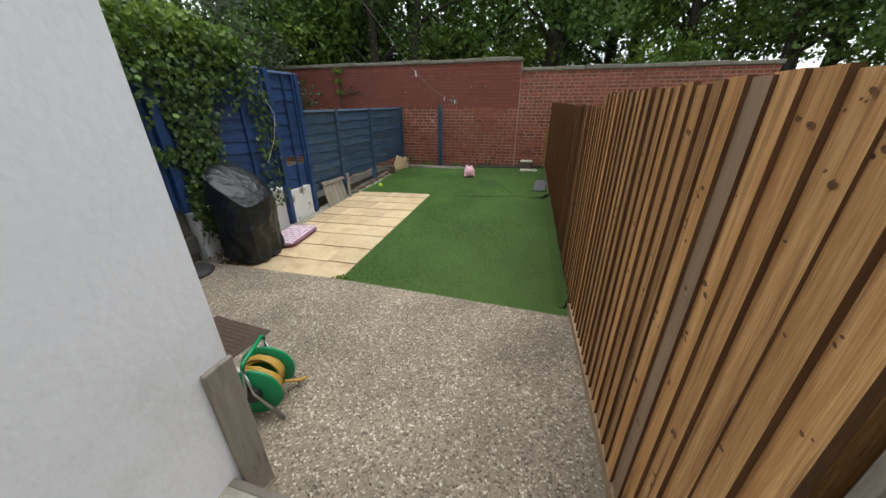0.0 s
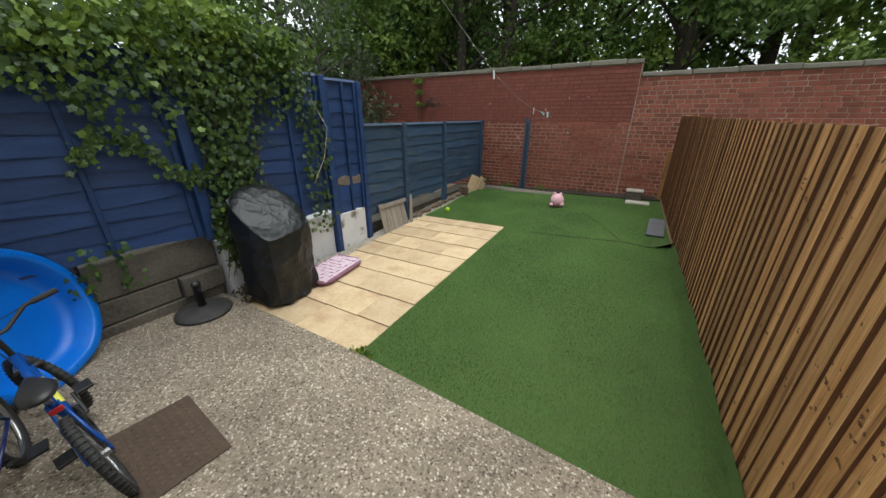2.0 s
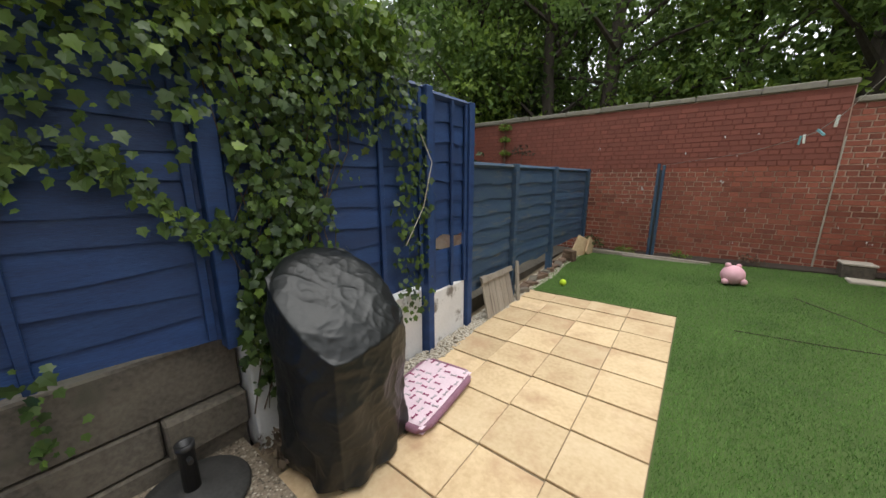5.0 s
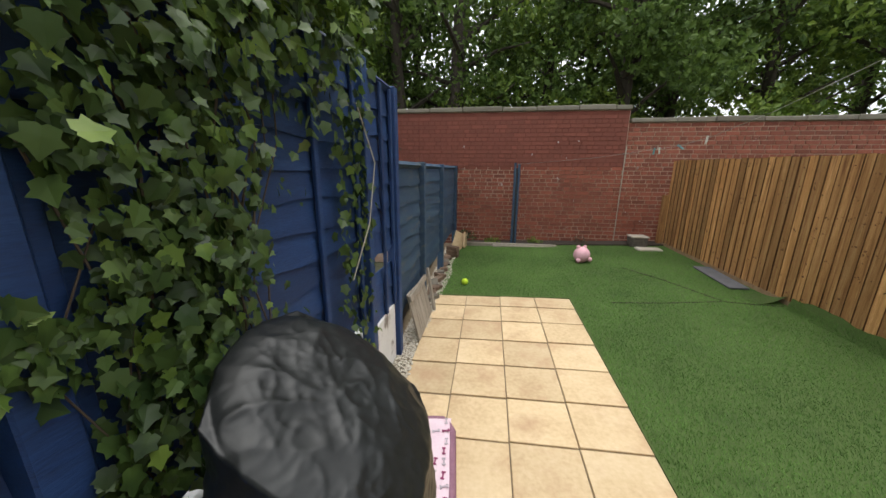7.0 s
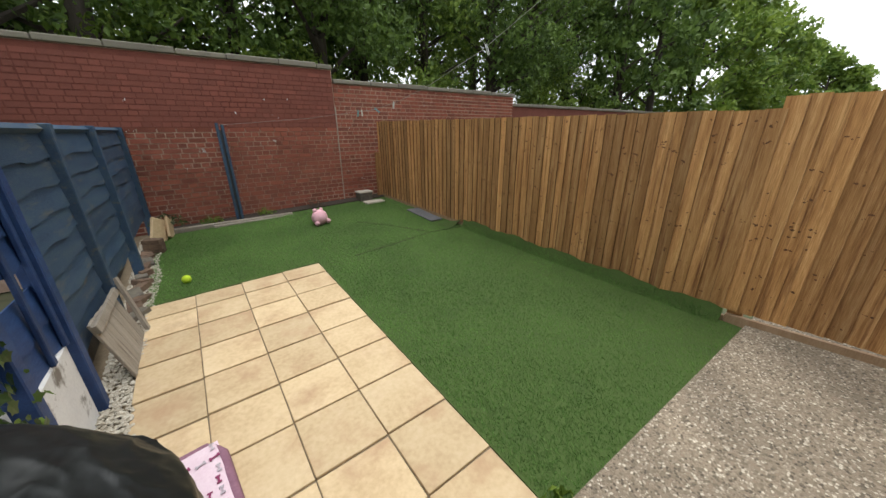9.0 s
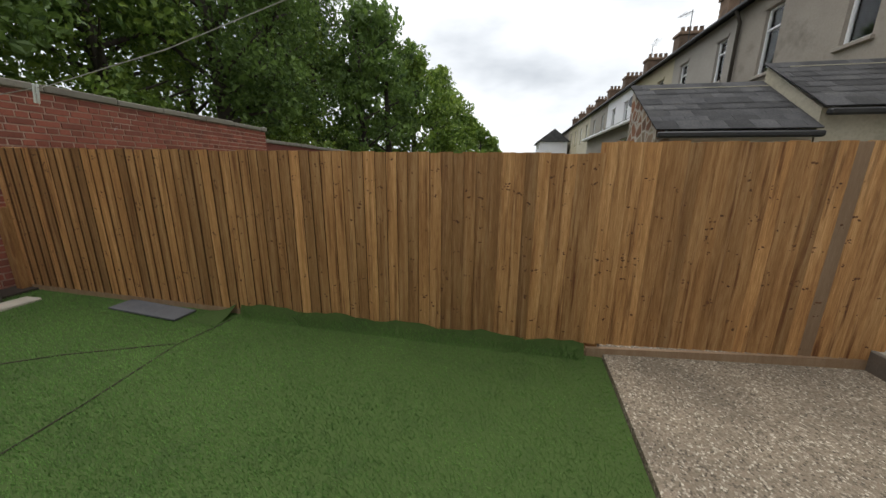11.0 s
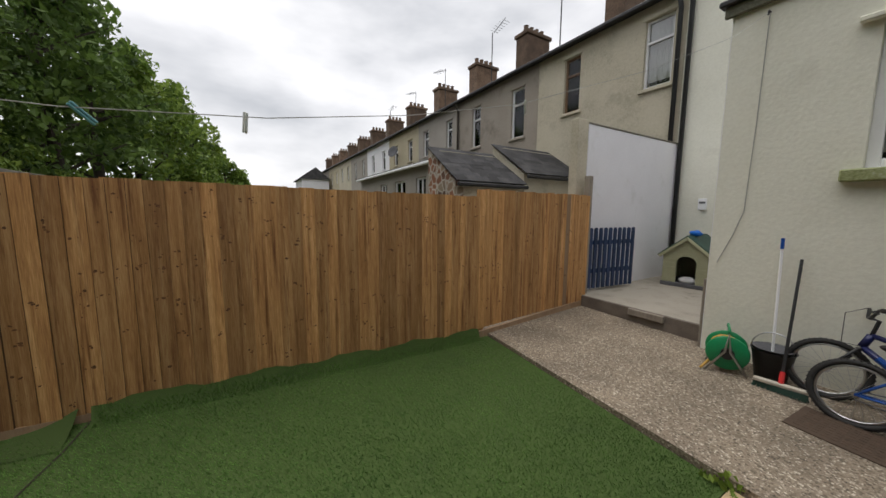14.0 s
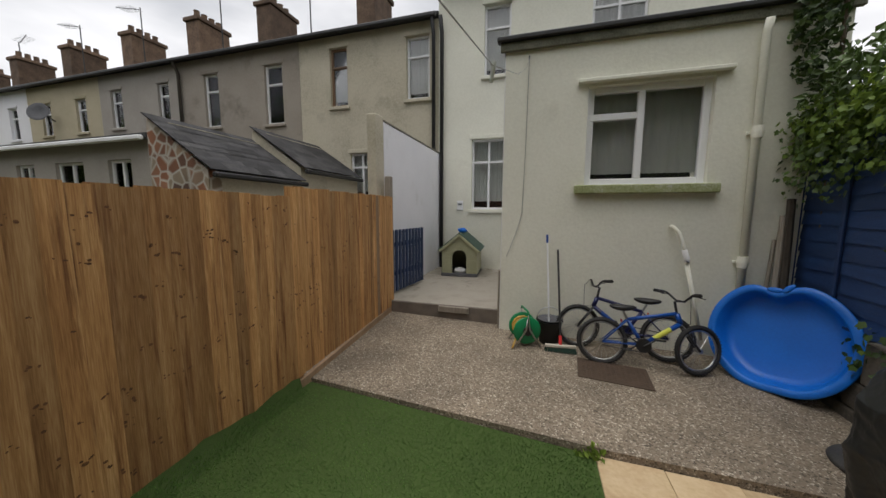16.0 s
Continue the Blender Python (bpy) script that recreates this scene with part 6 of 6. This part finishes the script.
# bright climber over the top of the fence and onto the house corner
v, f = leaf_cloud(np.random.RandomState(4), [(bxf(-2.0 + 0.25 * q) - 0.04, -2.0 + 0.25 * q, 2.38 + 0.10 * math.sin(q * 2.1), 0.25) for q in range(13)] + [(bxf(0.2 + 0.3 * q) - 0.02, 0.1 + 0.3 * q, 2.55 - 0.06 * q, 0.24) for q in range(4)], 5200, 0.07, 0.9)
cl = thing("climbing_shrub", "bright green climber spilling over the fence top", "shrub")
tagged(raw("leaves", v, f, M_leaf_bright, cl), kind="stuff")
part("stem", tube(bmesh.new(), [(-2.15, 0.2, -0.2), (-2.12, 0.3, 1.4), (-1.98, 0.4, 2.4)], 0.02, 6), M_stem, cl)
v, f = leaf_cloud(np.random.RandomState(9), [(-2.0, -1.80, 3.3, 0.2), (-2.05, -1.78, 2.95, 0.2), (-2.1, -1.7, 2.6, 0.22), (-2.2, -1.3, 2.7, 0.35), (-2.0, -1.80, 3.55, 0.2), (-2.05, -1.75, 2.4, 0.15), (-2.3, -0.8, 2.6, 0.3)], 2200, 0.07, 1.0)
c2 = thing("ivy", "dark ivy hanging at the corner of the house", "ivy")
tagged(raw("leaves", v, f, M_ivy, c2), kind="stuff")
part("stem", tube(bmesh.new(), [(-2.2, -1.72, -0.2), (-2.16, -1.72, 1.5), (-2.13, -1.74, 3.6)], 0.018, 6), M_stem, c2)
# small plants at the far wall and weeds
CLX = -3.45
for i, (x, y, z, r, n, lf, lab) in enumerate(((CLX, 5.99, 2.55, 0.12, 150, M_leaf_bright, "young climber on the brick wall"), (CLX, 6.0, 2.30, 0.10, 130, M_leaf_bright, "young climber on the brick wall"), (CLX + 0.02, 6.0, 2.02, 0.10, 120, M_leaf_bright, "young climber on the brick wall"), (CLX + 0.42, 5.97, 2.05, 0.2, 110, M_stem, "bare twiggy shrub on the brick wall"), (-1.45, 5.75, 0.35, 0.17, 150, M_ivy, "ivy clump in the corner of the bed"), (-0.9, 5.93, 0.22, 0.12, 110, M_leaf_bright, "low weeds in the soil bed"), (-0.1, 5.94, 0.24, 0.12, 90, M_leaf_bright, "low weeds in the soil bed"), (0.75, 5.9, 0.28, 0.13, 80, M_stem, "small brown plant in the soil bed"), (0.03, 0.01, -0.06, 0.075, 60, M_leaf_bright, "weeds at the corner of the paving"), (-1.7, 0.05, -0.02, 0.12, 60, M_stem, "dead leaves heaped by the wall"))):
    v, f = leaf_cloud(np.random.RandomState(50 + i), [(x, y, z, r), (x + r * 0.8, y, z - r * 0.3, r * 0.7), (x - r * 0.7, y + 0.02, z - r * 0.2, r * 0.7)], n, 0.045, 0.55)
    pl = thing("plant", lab, "plant")
    tagged(raw("leaves", v, f, lf, pl), kind="stuff")
    part("stem", tube(bmesh.new(), [(x, y, min(z - r, gz(x, y)) - 0.02), (x + 0.02, y, z)], 0.006, 5), M_stem, pl)

# ---- gravel strip ----
gr = np.random.RandomState(11)
ico = bmesh.new()
bmesh.ops.create_icosphere(ico, subdivisions=1, radius=1)
bv = np.array([v.co[:] for v in ico.verts])
bf = [tuple(v.index for v in q.verts) for q in ico.faces]
ico.free()
gv, gf = [], []
for i in range(5200):
    y = gr.uniform(0.75, 5.7)
    x = gr.uniform(-1.80, -1.60 + (0.06 if y > 3.4 else 0.0) + 0.02 * math.sin(y * 5))
    s = gr.uniform(0.006, 0.016) * np.array((1, gr.uniform(0.7, 1.3), 0.6))
    a = gr.uniform(0, 6.28)
    p = bv * s
    p = np.c_[p[:, 0] * math.cos(a) - p[:, 1] * math.sin(a), p[:, 0] * math.sin(a) + p[:, 1] * math.cos(a), p[:, 2]]
    k = len(gv)
    gv += (p + np.array((x, y, gz(x, y) - 0.006 + gr.uniform(0, 0.018)))).tolist()
    gf += [tuple(q + k for q in t) for t in bf]
gs = raw("gravel", gv, gf, M_pebble)
tagged(gs, "pale angular gravel along the blue fence", "gravel", kind="stuff")

# ---- paving slabs ----
paving = thing("paving", "buff riven paving slabs laid in a grid", "paving", kind="structure")
XS = (-1.62, -1.235, -0.825, -0.412, 0.008)
YS = (-0.004, 0.425, 0.835, 1.245, 1.625, 2.005, 2.39, 2.765, 3.12, 3.398)
slab_meshes = {}
rng = random.Random(3)
tiltm = Matrix(((1, 0, 0, 0), (0, 1, 0, 0), (0.032, 0.046, 1, 0), (0, 0, 0, 1)))
for c in range(4):
    for r_ in range(9):
        w, d = XS[c + 1] - XS[c], YS[r_ + 1] - YS[r_]
        if (c, r_) not in slab_meshes:
            bm = bmesh.new()
            box(bm, (-w / 2 + 0.0034, -d / 2 + 0.0034, -0.035), (w / 2 - 0.0034, d / 2 - 0.0034, 0.0), None, 0.003)
            slab_meshes[c, r_] = mesh_of("paving_slab", bm, M_slab)
        x, y = (XS[c] + XS[c + 1]) / 2, (YS[r_] + YS[r_ + 1]) / 2
        m = Matrix.Translation((x, y, gz(x, y) + 0.004 + rng.uniform(-0.002, 0.003))) @ tiltm @ R3(0, 0, rng.uniform(-0.25, 0.25))
        piece("paving_slab", slab_meshes[c, r_], paving, m)

# ---- bricks of the far wall ----
def brick_mesh(name, mat, w=0.213):
    bm = bmesh.new()
    box(bm, (0, -0.004, 0), (w, 0.03, 0.064), None)
    bmesh.ops.bevel(bm, geom=[e for e in bm.edges if all(v.co.y < 0 for v in e.verts)], offset=0.003, segments=1, affect="EDGES")
    return mesh_of(name, bm, mat)


BM = {True: brick_mesh("brick", M_brick_paint), False: brick_mesh("brick", M_brick)}
HM = {True: brick_mesh("brick", M_brick_paint, 0.101), False: brick_mesh("brick", M_brick, 0.101)}
rng = random.Random(77)
count = {wall_n: 0, wall_n2: 0}
bulk = {}
for w, xa, xb, zb in ((wall_n, -2.4, 1.41, 2.61), (wall_n2, 1.425, 6.4, 2.395), (wall_n, -6.9, -2.41, 2.61)):
    z, row = 0.06, 0
    while z + 0.066 < zb:
        pitch = 0.113 if row % 2 else 0.226
        x = xa - (0.03 if row % 2 else 0.0565 * (row % 4))
        painted = (z + 0.06 * math.sin(xa) > 1.60 + rng.uniform(-0.04, 0.04)) and w is wall_n
        while x < xb:
            x0, x1 = max(x, xa), min(x + pitch - 0.012, xb)
            if x1 - x0 > 0.03:
                full = x1 - x0 > 0.2 or (row % 2 and x1 - x0 > 0.1)
                dy = rng.uniform(-0.0015, 0.0015)
                if full and w is wall_n and xa > -3 and -0.6 < x0 < 1.4 and 0.5 < z < 1.7 and count[w] < 295:
                    piece("brick", (HM if row % 2 else BM)[painted], w, Matrix.Translation((x0, WY + dy, z)))
                    count[w] += 1
                else:
                    key = (w, painted, rng.randint(0, 3))
                    bulk.setdefault(key, []).append((x0, x1, z, dy))
            x += pitch
        z += 0.0755
        row += 1
MB = [surface("red_brick_shade", [(0.17 * k, 0.050 * k, 0.031 * k), (0.25 * k, 0.074 * k, 0.044 * k), (0.30 * k, 0.098 * k, 0.060 * k)], 4, 0.85, 0.4, 60, vary=0) for k in (0.78, 0.95, 1.08, 1.25)]
for (w, painted, q), lst in bulk.items():
    vs, fs = [], []
    for x0, x1, z, dy in lst:
        k = len(vs)
        ya, yb, c = WY - 0.004 + dy, WY + 0.02, 0.003
        vs += [(x0 + c, ya, z + c), (x1 - c, ya, z + c), (x1 - c, ya, z + 0.064 - c), (x0 + c, ya, z + 0.064 - c), (x0, yb, z), (x1, yb, z), (x1, yb, z + 0.064), (x0, yb, z + 0.064)]
        fs += [(k, k + 1, k + 2, k + 3), (k, k + 4, k + 5, k + 1), (k + 1, k + 5, k + 6, k + 2), (k + 2, k + 6, k + 7, k + 3), (k + 3, k + 7, k + 4, k)]
    tagged(raw("brickwork", vs, fs, M_brick_paint if painted else MB[q], w), kind="stuff")
# flakes of old whitewash and render
bm = bmesh.new()
for i in range(30):
    x, z = rng.uniform(-2.2, 3.5), rng.uniform(0.3, 2.1)
    for e in range(rng.randint(1, 3)):
        bmesh.ops.create_circle(bm, cap_ends=True, segments=6, radius=rng.uniform(0.004, 0.014), matrix=Matrix.Translation((x + rng.uniform(-0.05, 0.05), WY - 0.0075, z + rng.uniform(-0.03, 0.03))) @ Matrix.Rotation(radians(90), 4, "X") @ Matrix.Diagonal((rng.uniform(0.4, 1), rng.uniform(0.6, 1.8), 1, 1)))
tagged(part("whitewash_flake", bm, M_flakewhite, wall_n, "flecks of old white paint"), kind="stuff")
